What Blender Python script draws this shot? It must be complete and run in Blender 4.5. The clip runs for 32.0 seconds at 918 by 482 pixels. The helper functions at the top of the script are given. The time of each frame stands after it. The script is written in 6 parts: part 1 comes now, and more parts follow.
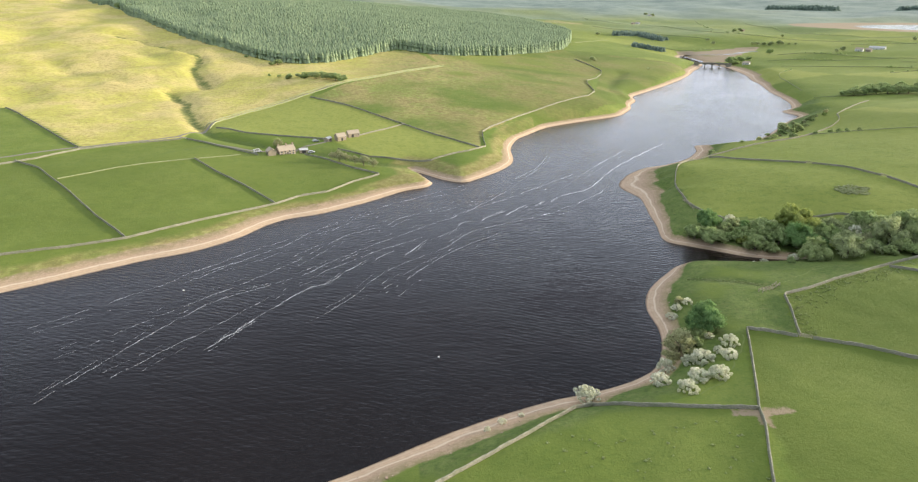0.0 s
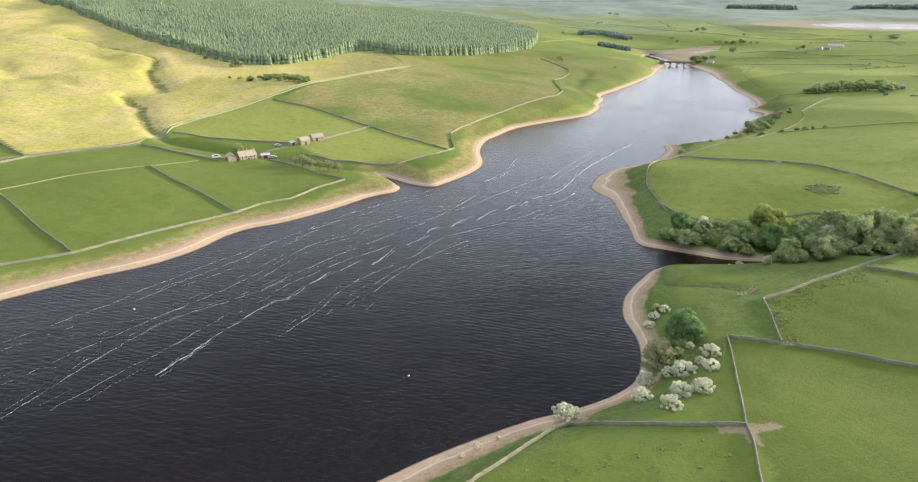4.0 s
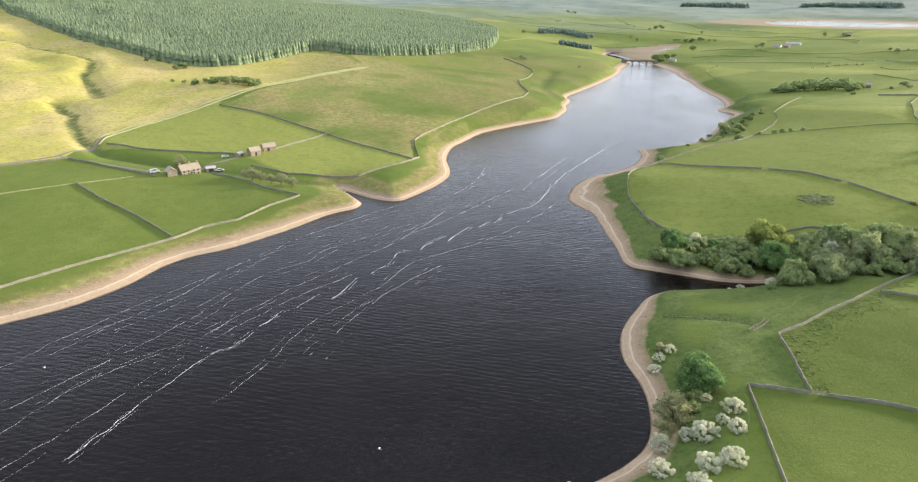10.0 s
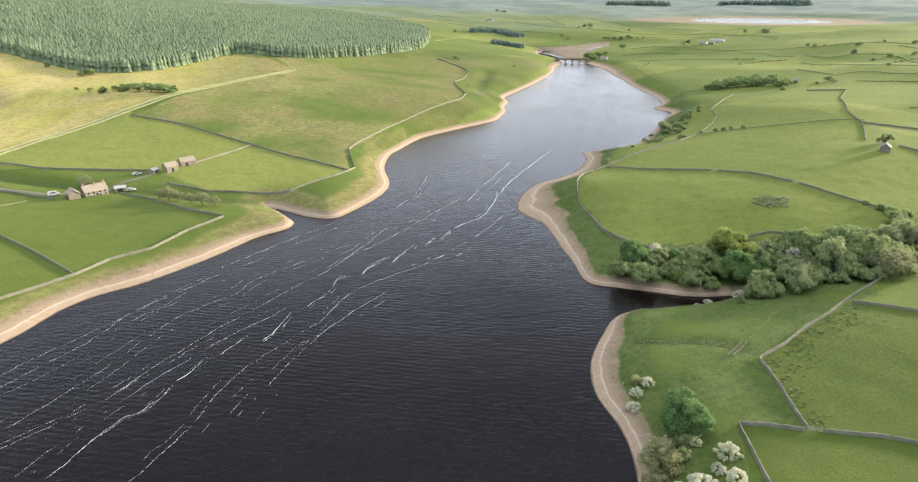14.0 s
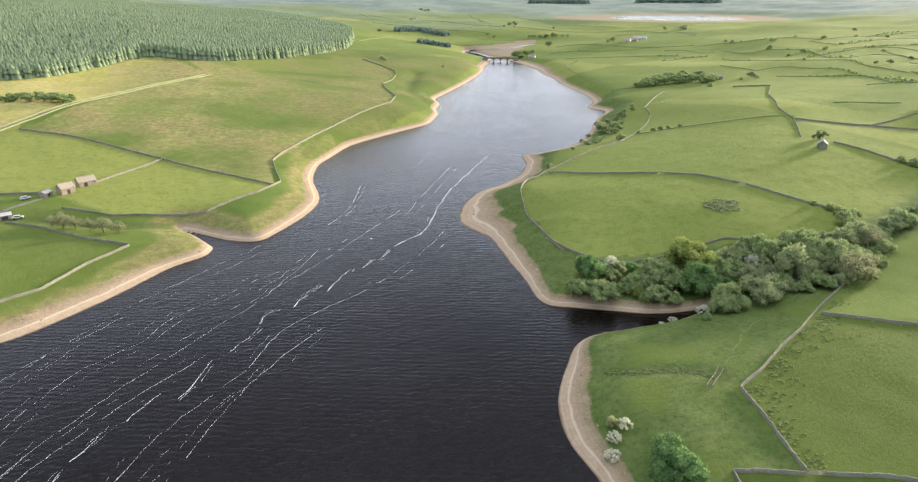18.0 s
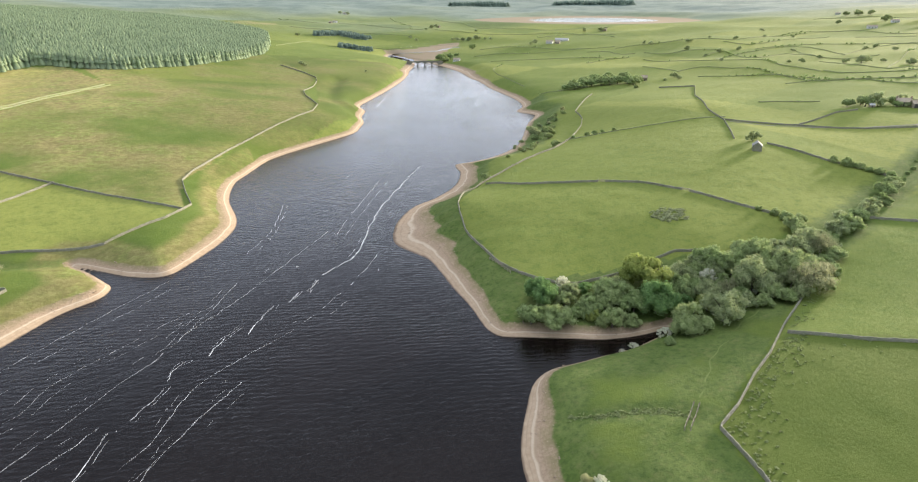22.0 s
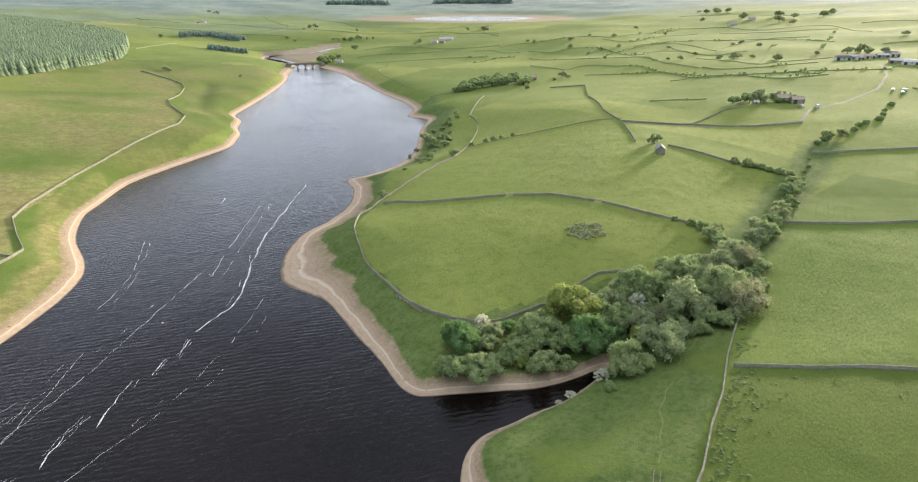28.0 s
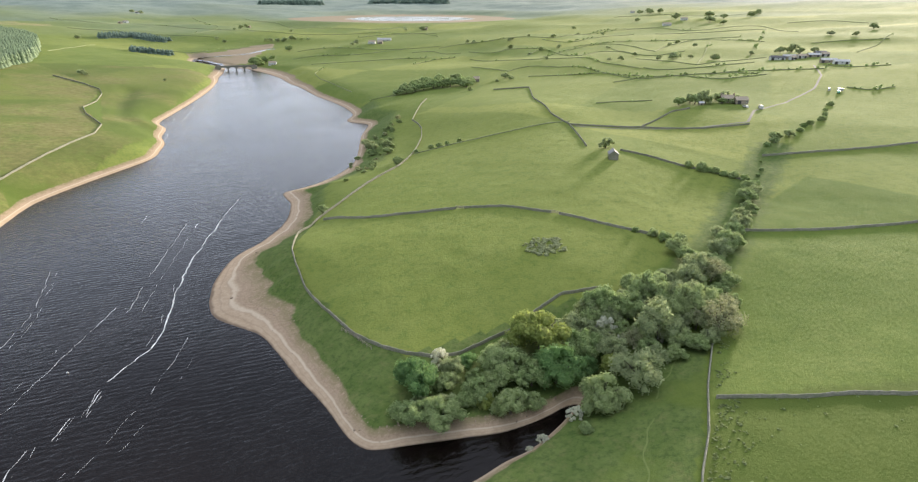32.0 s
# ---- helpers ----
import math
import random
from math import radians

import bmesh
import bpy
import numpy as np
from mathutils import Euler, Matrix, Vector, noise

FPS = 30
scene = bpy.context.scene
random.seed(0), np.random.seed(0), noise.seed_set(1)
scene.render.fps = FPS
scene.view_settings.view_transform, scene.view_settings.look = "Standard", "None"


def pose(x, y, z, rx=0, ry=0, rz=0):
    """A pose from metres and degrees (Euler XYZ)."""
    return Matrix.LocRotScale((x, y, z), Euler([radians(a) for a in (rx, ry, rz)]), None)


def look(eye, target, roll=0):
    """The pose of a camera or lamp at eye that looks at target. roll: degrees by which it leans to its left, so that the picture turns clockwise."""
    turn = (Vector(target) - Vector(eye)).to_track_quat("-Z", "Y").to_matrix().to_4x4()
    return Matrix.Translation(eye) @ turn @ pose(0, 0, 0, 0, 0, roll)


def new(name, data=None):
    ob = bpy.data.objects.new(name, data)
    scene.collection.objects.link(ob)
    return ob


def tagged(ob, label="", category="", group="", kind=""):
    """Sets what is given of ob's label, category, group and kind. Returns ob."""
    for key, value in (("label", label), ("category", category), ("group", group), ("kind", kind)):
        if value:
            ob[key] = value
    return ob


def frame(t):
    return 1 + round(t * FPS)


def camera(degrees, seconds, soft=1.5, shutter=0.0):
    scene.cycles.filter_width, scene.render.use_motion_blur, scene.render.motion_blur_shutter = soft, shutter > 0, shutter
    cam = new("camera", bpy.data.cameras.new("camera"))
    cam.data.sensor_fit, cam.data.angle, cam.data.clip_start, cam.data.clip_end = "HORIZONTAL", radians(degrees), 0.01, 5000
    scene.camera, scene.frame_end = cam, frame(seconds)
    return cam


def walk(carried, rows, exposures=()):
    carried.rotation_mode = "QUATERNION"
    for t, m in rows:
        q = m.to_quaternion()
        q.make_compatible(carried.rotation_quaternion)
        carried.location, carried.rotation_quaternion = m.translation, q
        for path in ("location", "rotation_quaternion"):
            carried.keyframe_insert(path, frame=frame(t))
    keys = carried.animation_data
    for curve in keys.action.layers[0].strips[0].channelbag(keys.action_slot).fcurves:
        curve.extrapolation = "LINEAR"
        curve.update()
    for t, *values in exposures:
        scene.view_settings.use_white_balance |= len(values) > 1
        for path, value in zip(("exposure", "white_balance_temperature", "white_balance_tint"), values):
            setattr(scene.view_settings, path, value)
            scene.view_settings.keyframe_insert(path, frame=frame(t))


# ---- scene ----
EXPOSURES = ((0, 0.80, 6300, 10), (16, 0.84, 6250, 10), (25, 0.82, 6200, 10), (32, 0.69, 6150, 10))
cam = camera(72.61, 32.0, 1.2)


def heading(t, x, y, z, yaw, dip, lean):
    """A row of the flight: place, turn to the right of +y, dip below level, lean, in degrees."""
    return t, pose(x, y, z, 90 - dip, 0, -yaw) @ pose(0, 0, 0, 0, 0, lean)


walk(cam, [heading(*row) for row in (
    (0.0, 0.00, 0.00, 100.00, 0.003, 21.182, 0.211),
    (0.5, -0.01, 0.99, 100.00, 0.676, 21.196, 0.234),
    (1.0, 0.07, 1.94, 99.99, 1.074, 21.212, 0.245),
    (1.5, 0.19, 2.96, 99.93, 1.553, 21.194, 0.214),
    (2.0, 0.40, 3.94, 99.82, 1.947, 21.180, 0.204),
    (2.5, 0.50, 5.12, 99.70, 2.287, 21.165, 0.168),
    (3.0, 0.55, 6.62, 99.57, 2.471, 21.153, 0.168),
    (3.5, 0.55, 8.38, 99.47, 2.699, 21.161, 0.139),
    (5.5, 0.13, 16.77, 99.37, 3.325, 21.239, 0.188),
    (6.0, -0.09, 19.17, 99.32, 3.471, 21.253, 0.217),
    (6.5, -0.33, 21.75, 99.25, 3.618, 21.289, 0.236),
    (7.0, -0.56, 24.45, 99.21, 3.946, 21.306, 0.266),
    (7.5, -0.78, 27.16, 99.19, 4.591, 21.302, 0.278),
    (8.0, -1.00, 29.92, 99.15, 5.298, 21.330, 0.279),
    (8.5, -1.15, 32.75, 99.09, 5.594, 21.324, 0.272),
    (9.0, -1.27, 35.65, 99.02, 6.282, 21.325, 0.254),
    (9.5, -1.35, 38.54, 98.95, 6.618, 21.318, 0.234),
    (10.0, -1.39, 41.50, 98.87, 6.681, 21.331, 0.216),
    (10.5, -1.38, 44.51, 98.72, 7.603, 21.309, 0.188),
    (11.0, -1.35, 47.60, 98.57, 8.735, 21.344, 0.164),
    (11.5, -1.28, 50.71, 98.47, 9.640, 21.324, 0.111),
    (12.0, -1.30, 53.72, 98.40, 10.392, 21.317, 0.084),
    (12.5, -1.28, 56.70, 98.36, 10.981, 21.324, 0.062),
    (13.0, -1.25, 59.67, 98.32, 11.636, 21.337, 0.028),
    (13.5, -1.21, 62.64, 98.29, 12.276, 21.372, 0.027),
    (14.0, -1.18, 65.62, 98.28, 12.774, 21.368, 0.005),
    (14.5, -1.10, 68.57, 98.22, 13.364, 21.366, -0.031),
    (16.5, -0.36, 80.29, 97.98, 16.585, 21.434, -0.051),
    (17.0, 0.04, 83.24, 97.89, 17.526, 21.467, -0.069),
    (17.5, 0.52, 86.26, 97.85, 18.495, 21.458, -0.110),
    (18.0, 1.03, 89.18, 97.82, 19.399, 21.482, -0.125),
    (18.5, 1.55, 92.00, 97.76, 20.143, 21.518, -0.152),
    (19.0, 2.14, 94.72, 97.64, 21.259, 21.492, -0.218),
    (19.5, 2.81, 97.58, 97.53, 22.459, 21.484, -0.230),
    (20.0, 3.52, 100.50, 97.36, 23.677, 21.347, -0.203),
    (20.5, 4.29, 103.38, 97.20, 24.841, 21.229, -0.201),
    (21.0, 5.08, 106.19, 97.07, 25.596, 21.222, -0.249),
    (21.5, 5.91, 108.89, 97.03, 26.160, 21.243, -0.234),
    (22.0, 6.80, 111.57, 97.08, 26.258, 21.259, -0.236),
    (22.5, 7.73, 114.23, 97.19, 26.564, 21.286, -0.251),
    (23.0, 8.69, 116.82, 97.23, 27.413, 21.292, -0.288),
    (23.5, 9.73, 119.39, 97.27, 28.559, 21.306, -0.235),
    (24.0, 10.86, 121.92, 97.34, 29.421, 21.323, -0.159),
    (24.5, 11.99, 124.40, 97.45, 30.338, 21.338, -0.160),
    (25.0, 13.07, 126.84, 97.54, 31.467, 21.379, -0.227),
    (25.5, 14.17, 129.24, 97.54, 32.559, 21.406, -0.232),
    (27.5, 18.42, 138.32, 97.38, 35.704, 21.423, -0.160),
    (28.0, 19.66, 140.65, 97.34, 36.625, 21.428, -0.167),
    (28.5, 20.98, 142.97, 97.18, 37.483, 21.438, -0.101),
    (29.0, 22.34, 145.27, 96.96, 38.143, 21.433, -0.045),
    (29.5, 23.66, 147.51, 96.85, 38.723, 21.428, -0.029),
    (30.0, 24.93, 149.69, 96.82, 39.331, 21.424, -0.028),
    (30.5, 26.16, 151.77, 96.85, 39.724, 21.408, 0.020),
    (31.0, 27.39, 153.79, 96.89, 40.590, 21.409, 0.037),
    (31.5, 28.67, 155.89, 96.90, 41.305, 21.413, 0.043),
    (32.0, 30.04, 157.90, 96.78, 42.186, 21.414, 0.072),
)], exposures=EXPOSURES)

# ---- light ----
SUN_TURN, SUN_RISE = 75.0, 10.0  # degrees: to the right of +y, above the horizon
world = bpy.data.worlds.new("world")
scene.world = world
world.use_nodes = True
_wn, _wl = world.node_tree.nodes, world.node_tree.links
_sky = _wn.new("ShaderNodeTexSky")
_sky.sky_type, _sky.sun_disc = "NISHITA", False
_sky.sun_elevation, _sky.sun_rotation = radians(SUN_RISE), radians(SUN_TURN)
_sky.air_density, _sky.dust_density = 1.0, 3.0
_cloud = _wn.new("ShaderNodeMix")
_cloud.data_type, _cloud.blend_type = "RGBA", "MIX"
_cloud.inputs[0].default_value = 0.75
_up = _wn.new("ShaderNodeSeparateXYZ")
_wl.new(_wn.new("ShaderNodeTexCoord").outputs["Generated"], _up.inputs[0])
_haze = _wn.new("ShaderNodeValToRGB")  # hazy at the horizon, dull half-way up, the cloud thinnest overhead
_stops = _haze.color_ramp
_stops.interpolation = "B_SPLINE"
_stops.elements[0].position, _stops.elements[0].color = 0.0, (0.82, 0.87, 0.98, 1)
_stops.elements[1].position, _stops.elements[1].color = 1.0, (0.90, 0.92, 0.97, 1)
for _at, _tone in ((0.22, (0.47, 0.50, 0.58, 1)), (0.5, (0.125, 0.13, 0.15, 1)), (0.7, (0.15, 0.155, 0.175, 1)), (0.84, (0.66, 0.68, 0.73, 1))):
    _stops.elements.new(_at).color = _tone
_wl.new(_up.outputs[2], _haze.inputs["Fac"])
_side = _wn.new("ShaderNodeVectorMath")  # the cloud is thinner towards the sun
_side.operation = "DOT_PRODUCT"
_side.inputs[1].default_value = (math.sin(radians(SUN_TURN)), math.cos(radians(SUN_TURN)), 0)
_wl.new(_up.inputs[0].links[0].from_socket, _side.inputs[0])
_thin = _wn.new("ShaderNodeMapRange")
_thin.inputs["From Min"].default_value, _thin.inputs["To Min"].default_value, _thin.inputs["To Max"].default_value = -1.0, 10.4, 15.6
_wl.new(_side.outputs["Value"], _thin.inputs["Value"])
_grade = _wn.new("ShaderNodeVectorMath")
_grade.operation = "SCALE"
_wl.new(_haze.outputs[0], _grade.inputs[0])
_wl.new(_thin.outputs[0], _grade.inputs["Scale"])
_wl.new(_grade.outputs[0], _cloud.inputs[7])
_wl.new(_sky.outputs[0], _cloud.inputs[6])
_wl.new(_cloud.outputs[2], _wn["Background"].inputs[0])
_wn["Background"].inputs[1].default_value = 0.137
_lamp = bpy.data.lights.new("sun", "SUN")
_lamp.energy, _lamp.angle, _lamp.color = 5.0, radians(7.0), (1.0, 0.85, 0.62)
_dir = Vector((math.sin(radians(SUN_TURN)) * math.cos(radians(SUN_RISE)), math.cos(radians(SUN_TURN)) * math.cos(radians(SUN_RISE)), math.sin(radians(SUN_RISE))))
sun = new("sun", _lamp)
sun.matrix_world = look(_dir * 900, (0, 0, 0))


# ---- the lie of the land ----
# the reservoir's rim at the present low water, from the far side round to the near side
RIM_WEST = ((-420, -200), (-380, 0), (-300, 100), (-225, 165), (-166, 204), (-136, 228), (-127, 235), (-114, 243), (-106, 250.5), (-98, 261), (-90, 278), (-81, 287.5),
            (-70, 293.5), (-60, 302), (-46, 316), (-31, 334), (-19, 342), (-15.5, 350), (-18, 357), (-22.5, 367), (-28, 377), (-20, 369), (-9, 357.5), (3, 352.5), (14, 363.5),
            (26, 380), (34, 397), (36.5, 414), (37, 441), (44, 472), (54, 490), (68.5, 514.5), (81, 528), (101, 543.5))
RIM_NORTH = ((121, 558), (146, 577), (158, 597), (168, 618), (174, 642), (186.5, 670), (191, 699), (211, 730), (247, 782), (289, 847), (328, 917), (352, 968), (374, 1008),
             (390, 1042), (400, 1064), (405, 1110), (402, 1190), (425, 1240), (412, 1190), (416, 1120), (418, 1060), (421, 1030), (417, 980), (406, 912),
             (388, 850), (382, 815), (362, 745), (354, 702), (344, 662), (329, 626), (309, 604), (314, 584), (309, 574), (284, 546), (257, 509))
RIM_EAST = ((237, 484), (217, 468), (199, 459), (186, 455.5), (174, 454), (170, 445), (167, 434), (153, 412.5), (135, 397), (118, 387.5), (105, 373.5), (98, 362),
            (93, 351), (91.8, 342), (95, 331), (97.5, 322), (96.5, 309), (94.7, 295), (94, 284), (93, 275), (91.3, 265), (91.7, 259), (94, 256), (101, 252), (107, 248.4), (113, 245),
            (119, 241.5), (126, 239.2), (132.5, 238), (139.5, 237.6), (144, 236.8), (139, 235.4), (133, 234), (125.5, 233), (119, 232.8), (112.5, 233.8), (105, 234), (96, 234.6), (88, 231), (80, 222), (73, 213), (68, 204), (65, 193),
            (65, 180), (63, 169), (57, 156), (44, 147), (22, 139), (0, 128), (-22, 114), (-40, 102), (-70, 72), (-105, 20), (-150, -80), (-200, -200))
# heights of the land above the water: x, y, z
LAND_WEST = ((-115, 385, 7), (-80, 412, 8), (-42, 454, 10), (17, 392, 8), (-127, 543, 20), (-118, 593, 27), (-204, 720, 33), (-232, 526, 16),
             (-268, 471, 17), (-397, 759, 54), (-151, 354, 9), (-141, 248, 5), (-92, 300, 4.5), (-42, 343, 5), (170, 785, 12), (220, 1320, 26),
             (-700, 1150, 90), (-900, 800, 98), (-600, 450, 36), (-450, 300, 16), (-250, 200, 8), (60, 640, 20), (-100, 1000, 56), (-300, 1100, 80))
LAND_EAST = ((191, 330, 16), (180, 279, 14), (277, 320, 22), (292, 301, 21), (410, 352, 30), (432, 328, 30), (379, 382, 24), (349, 424, 28),
             (443, 557, 20), (320, 520, 14), (246, 473, 7), (278, 506, 7), (408, 600, 15), (622, 405, 38), (629, 569, 33), (281, 262, 17), (269, 227, 17), (152, 204, 11),
             (108, 188, 8.5), (98, 158, 9), (85, 163, 9.5), (110, 277, 7), (69, 121, 12), (41, 118, 10), (135, 250, 5), (182, 235, 9), (160, 100, 14),
             (250, 120, 18), (400, 150, 26), (644, 1047, 22), (425, 1040, 5), (335, 1120, 13), (405, 1130, 3), (440, 1190, 4), (480, 1270, 6), (530, 1330, 9), (385, 1200, 5))
LAND_FAR = ((900, 1600, 28), (700, 1900, 32), (0, 2500, 80), (1500, 1500, 50), (1500, 600, 70), (900, 100, 55), (-1500, 1500, 150), (-1500, 300, 110),
            (500, 3500, 92), (1500, 3200, 92), (2500, 2500, 95), (3500, 1500, 120), (3500, 0, 130), (0, 4500, 170), (2500, 4300, 180), (4500, 2500, 190),
            (-2500, 3000, 230), (0, -300, 22), (400, -300, 35), (-500, -300, 30), (0, -2000, 70), (3000, -2000, 120), (-3000, -1000, 150), (-4500, 4500, 300), (4600, 4600, 230))
# how wide the bare rim is: x, y, width
BARE = ((107, 350, 22), (118, 378, 14), (183, 447, 10), (72, 205, 8), (20, 130, 9), (-120, 245, 9.5), (-60, 308, 9.5), (45, 432, 7), (100, 300, 9), (105, 253, 4.6), (118, 245, 3.6),
        (150, 240, 1.6), (135, 242, 2.6), (128, 234, 1.6), (140, 236, 1.4), (113, 231, 3.0), (60, 160, 6), (172, 650, 6), (240, 775, 5), (310, 890, 5), (330, 600, 10), (370, 720, 8), (410, 1150, 9), (60, 500, 5.5), (120, 555, 5), (-5, 360, 6), (400, 850, 14), (412, 935, 24), (270, 520, 5), (-20, 362, 3))
TOP_WATER = 2.6
GILL = ((-420, 800), (-352, 762), (-325, 744), (-289, 720), (-279, 691), (-275, 664), (-246, 617), (-236, 599))  # stream beds on the western hill
BECK = ((-262, 575), (-252, 564), (-232, 538), (-222, 510), (-200, 470), (-170, 428), (-130, 412), (-95, 398), (-50, 378), (-27, 376))
UPSTREAM = [(413, 1101), (440, 1070), (466, 1121), (602, 1294), (575, 1315), (477, 1255), (419, 1271), (410, 1205), (418, 1186)]  # the bare bed above the bridge


def smooth_ring(points, steps=6):
    """A closed curve through the points."""
    p = np.array(points, float)
    a, b, c, d = np.roll(p, 1, 0), p, np.roll(p, -1, 0), np.roll(p, -2, 0)
    out = []
    for i in range(len(p)):
        for u in np.arange(steps) / steps:
            out.append(0.5 * (2 * b[i] + (c[i] - a[i]) * u + (2 * a[i] - 5 * b[i] + 4 * c[i] - d[i]) * u * u + (3 * b[i] - a[i] - 3 * c[i] + d[i]) * u ** 3))
    return np.array(out)


def wobble(x, y, size, seed):
    """Smooth value noise between -1 and 1."""
    u, v = np.asarray(x, float) / size, np.asarray(y, float) / size
    i, j = np.floor(u).astype(int), np.floor(v).astype(int)
    fu, fv = u - i, v - j
    fu, fv = fu * fu * (3 - 2 * fu), fv * fv * (3 - 2 * fv)

    def cell(a, b):
        n = (a * 374761393 + b * 668265263 + seed * 974711) & 0x7FFFFFFF
        n = ((n ^ (n >> 13)) * 1274126177) & 0x7FFFFFFF
        return ((n ^ (n >> 16)) & 0xFFFF) / 32767.5 - 1

    low = cell(i, j) * (1 - fu) + cell(i + 1, j) * fu
    high = cell(i, j + 1) * (1 - fu) + cell(i + 1, j + 1) * fu
    return low * (1 - fv) + high * fv


RIM = smooth_ring(RIM_WEST + RIM_NORTH + RIM_EAST, 5)
SITES = np.array(LAND_WEST + LAND_EAST + LAND_FAR, float)


def _kernel(r):
    return np.sqrt(r * r + 40.0 ** 2)


_far = _kernel(np.hypot(SITES[:, None, 0] - SITES[None, :, 0], SITES[:, None, 1] - SITES[None, :, 1]))
_n = len(SITES)
_system = np.zeros((_n + 1, _n + 1))
_system[:_n, :_n] = _far - 0.5 * np.eye(_n)
_system[_n, :_n] = _system[:_n, _n] = 1
WEIGHTS = np.linalg.solve(_system, np.r_[SITES[:, 2], 0])


def rim_distance(x, y):
    """The distance to the water's edge: positive on land."""
    a, b = RIM, np.roll(RIM, -1, 0)
    best, inside = np.full(x.shape, 1e9), np.zeros(x.shape, bool)
    for (ax, ay), (bx, by) in zip(a, b):
        dx, dy = bx - ax, by - ay
        u = np.clip(((x - ax) * dx + (y - ay) * dy) / (dx * dx + dy * dy + 1e-9), 0, 1)
        best = np.minimum(best, (x - ax - u * dx) ** 2 + (y - ay - u * dy) ** 2)
        if ay != by:
            inside ^= ((ay > y) != (by > y)) & (x < dx * (y - ay) / dy + ax)
    return np.where(inside, -1, 1) * np.sqrt(best)


def line_distance(x, y, points):
    best = np.full(np.shape(x), 1e9)
    for (ax, ay), (bx, by) in zip(points, points[1:]):
        dx, dy = bx - ax, by - ay
        u = np.clip(((x - ax) * dx + (y - ay) * dy) / (dx * dx + dy * dy), 0, 1)
        best = np.minimum(best, np.hypot(x - ax - u * dx, y - ay - u * dy))
    return best


def upper_lake(x, y):
    """How far out a place lies from the far upper reservoir's middle: 1 at its rim."""
    u, v = ((x - 1230) * 0.79 - (y - 1710) * 0.61) / 300, ((x - 1230) * 0.61 + (y - 1710) * 0.79) / 320
    return np.hypot(u, v) * (1 + 0.12 * wobble(x, y, 160, 17))


def height(x, y):
    """The height of the ground, over arrays or for one place."""
    x, y = np.atleast_1d(np.asarray(x, float)), np.atleast_1d(np.asarray(y, float))
    d = rim_distance(x, y)
    upland = WEIGHTS[-1] + sum(w * _kernel(np.hypot(x - sx, y - sy)) for w, (sx, sy, _) in zip(WEIGHTS, SITES))
    far = np.clip((d - 20) / 150, 0, 1)
    upland = upland + far * (0.7 * wobble(x, y, 55, 1) + 0.3 * wobble(x, y, 17, 2) + 1.2 * wobble(x, y, 140, 3))
    hill = np.clip((-170 - x) / 120, 0, 1) * np.clip((y - 400) / 150, 0, 1)
    upland = upland - hill * (7 * np.clip(0.5 - np.abs(wobble(x * 0.8 + y * 0.6, y * 0.8 - x * 0.6, 110, 5)), 0, 1) + 2.0 * wobble(x, y, 24, 6) + 3.0 * wobble(x, y, 62, 7))
    upland = upland + np.clip((np.hypot(x, y) - 900) / 1500, 0, 1) * (6 * wobble(x, y, 260, 8) + 14 * wobble(x, y, 700, 9))
    roll = np.clip((np.hypot(x, y) - 520) / 300, 0, 1) * np.clip((d - 60) / 150, 0, 1) * np.clip((x - 150) / 150, 0, 1)
    upland = upland + roll * (2.6 * wobble(x, y, 85, 18) + 5.0 * wobble(x + 30, y, 210, 19))
    cut = np.minimum(line_distance(x, y, GILL), line_distance(x, y, BECK) + np.clip((x + 235) / 60, 0, 2.2))
    upland = upland - (3.4 + 1.4 * wobble(x, y, 45, 15)) * np.exp(-(cut / 7.5) ** 2)
    scar = np.minimum(line_distance(x, y, ((-415, 666), (-385, 630), (-356, 609))), np.minimum(line_distance(x, y, ((-415, 790), (-370, 746))), line_distance(x, y, ((-329, 609), (-304, 582)))))
    upland = upland - 1.8 * np.exp(-(scar / 4.0) ** 2)
    combe = line_distance(x, y, ((208, 832), (182, 766), (160, 690), (168, 655)))
    upland = upland - 2.2 * np.exp(-(combe / 9.0) ** 2)
    terrace = line_distance(x, y, ((78, 217), (83.5, 212.5), (90, 206.5), (98, 203), (104, 199), (107.5, 195)))
    upland = upland - 0.9 * np.exp(-(terrace / 2.5) ** 2)
    upland = np.maximum(upland, TOP_WATER + 0.5)
    e = upper_lake(x, y)
    shelf = np.clip((1.35 - e) / 0.25, 0, 1)
    upland = upland * (1 - shelf) + shelf * np.where(e < 1, 33.4 + 2.1 * e ** 2, 35.5)
    near = sum(w / ((x - bx) ** 2 + (y - by) ** 2 + 60) ** 1.5 for bx, by, w in BARE) / sum(1 / ((x - bx) ** 2 + (y - by) ** 2 + 60) ** 1.5 for bx, by, w in BARE)
    near = near * (1 + 0.18 * wobble(x, y, 22, 11) + 0.1 * wobble(x, y, 7, 12))
    u = d / near
    beach = TOP_WATER * np.clip(u, 0, 1) + 0.06 * wobble(x, y, 2.6, 13) * np.clip(d, 0, 1)
    rise = 1 - np.exp(-np.maximum(d - near, 0) / 11)
    z = beach + (upland - TOP_WATER) * rise + 0.12 * wobble(x, y, 6, 14) * rise
    return np.where(d < 0, np.maximum(-5.0, TOP_WATER / near * d), z)


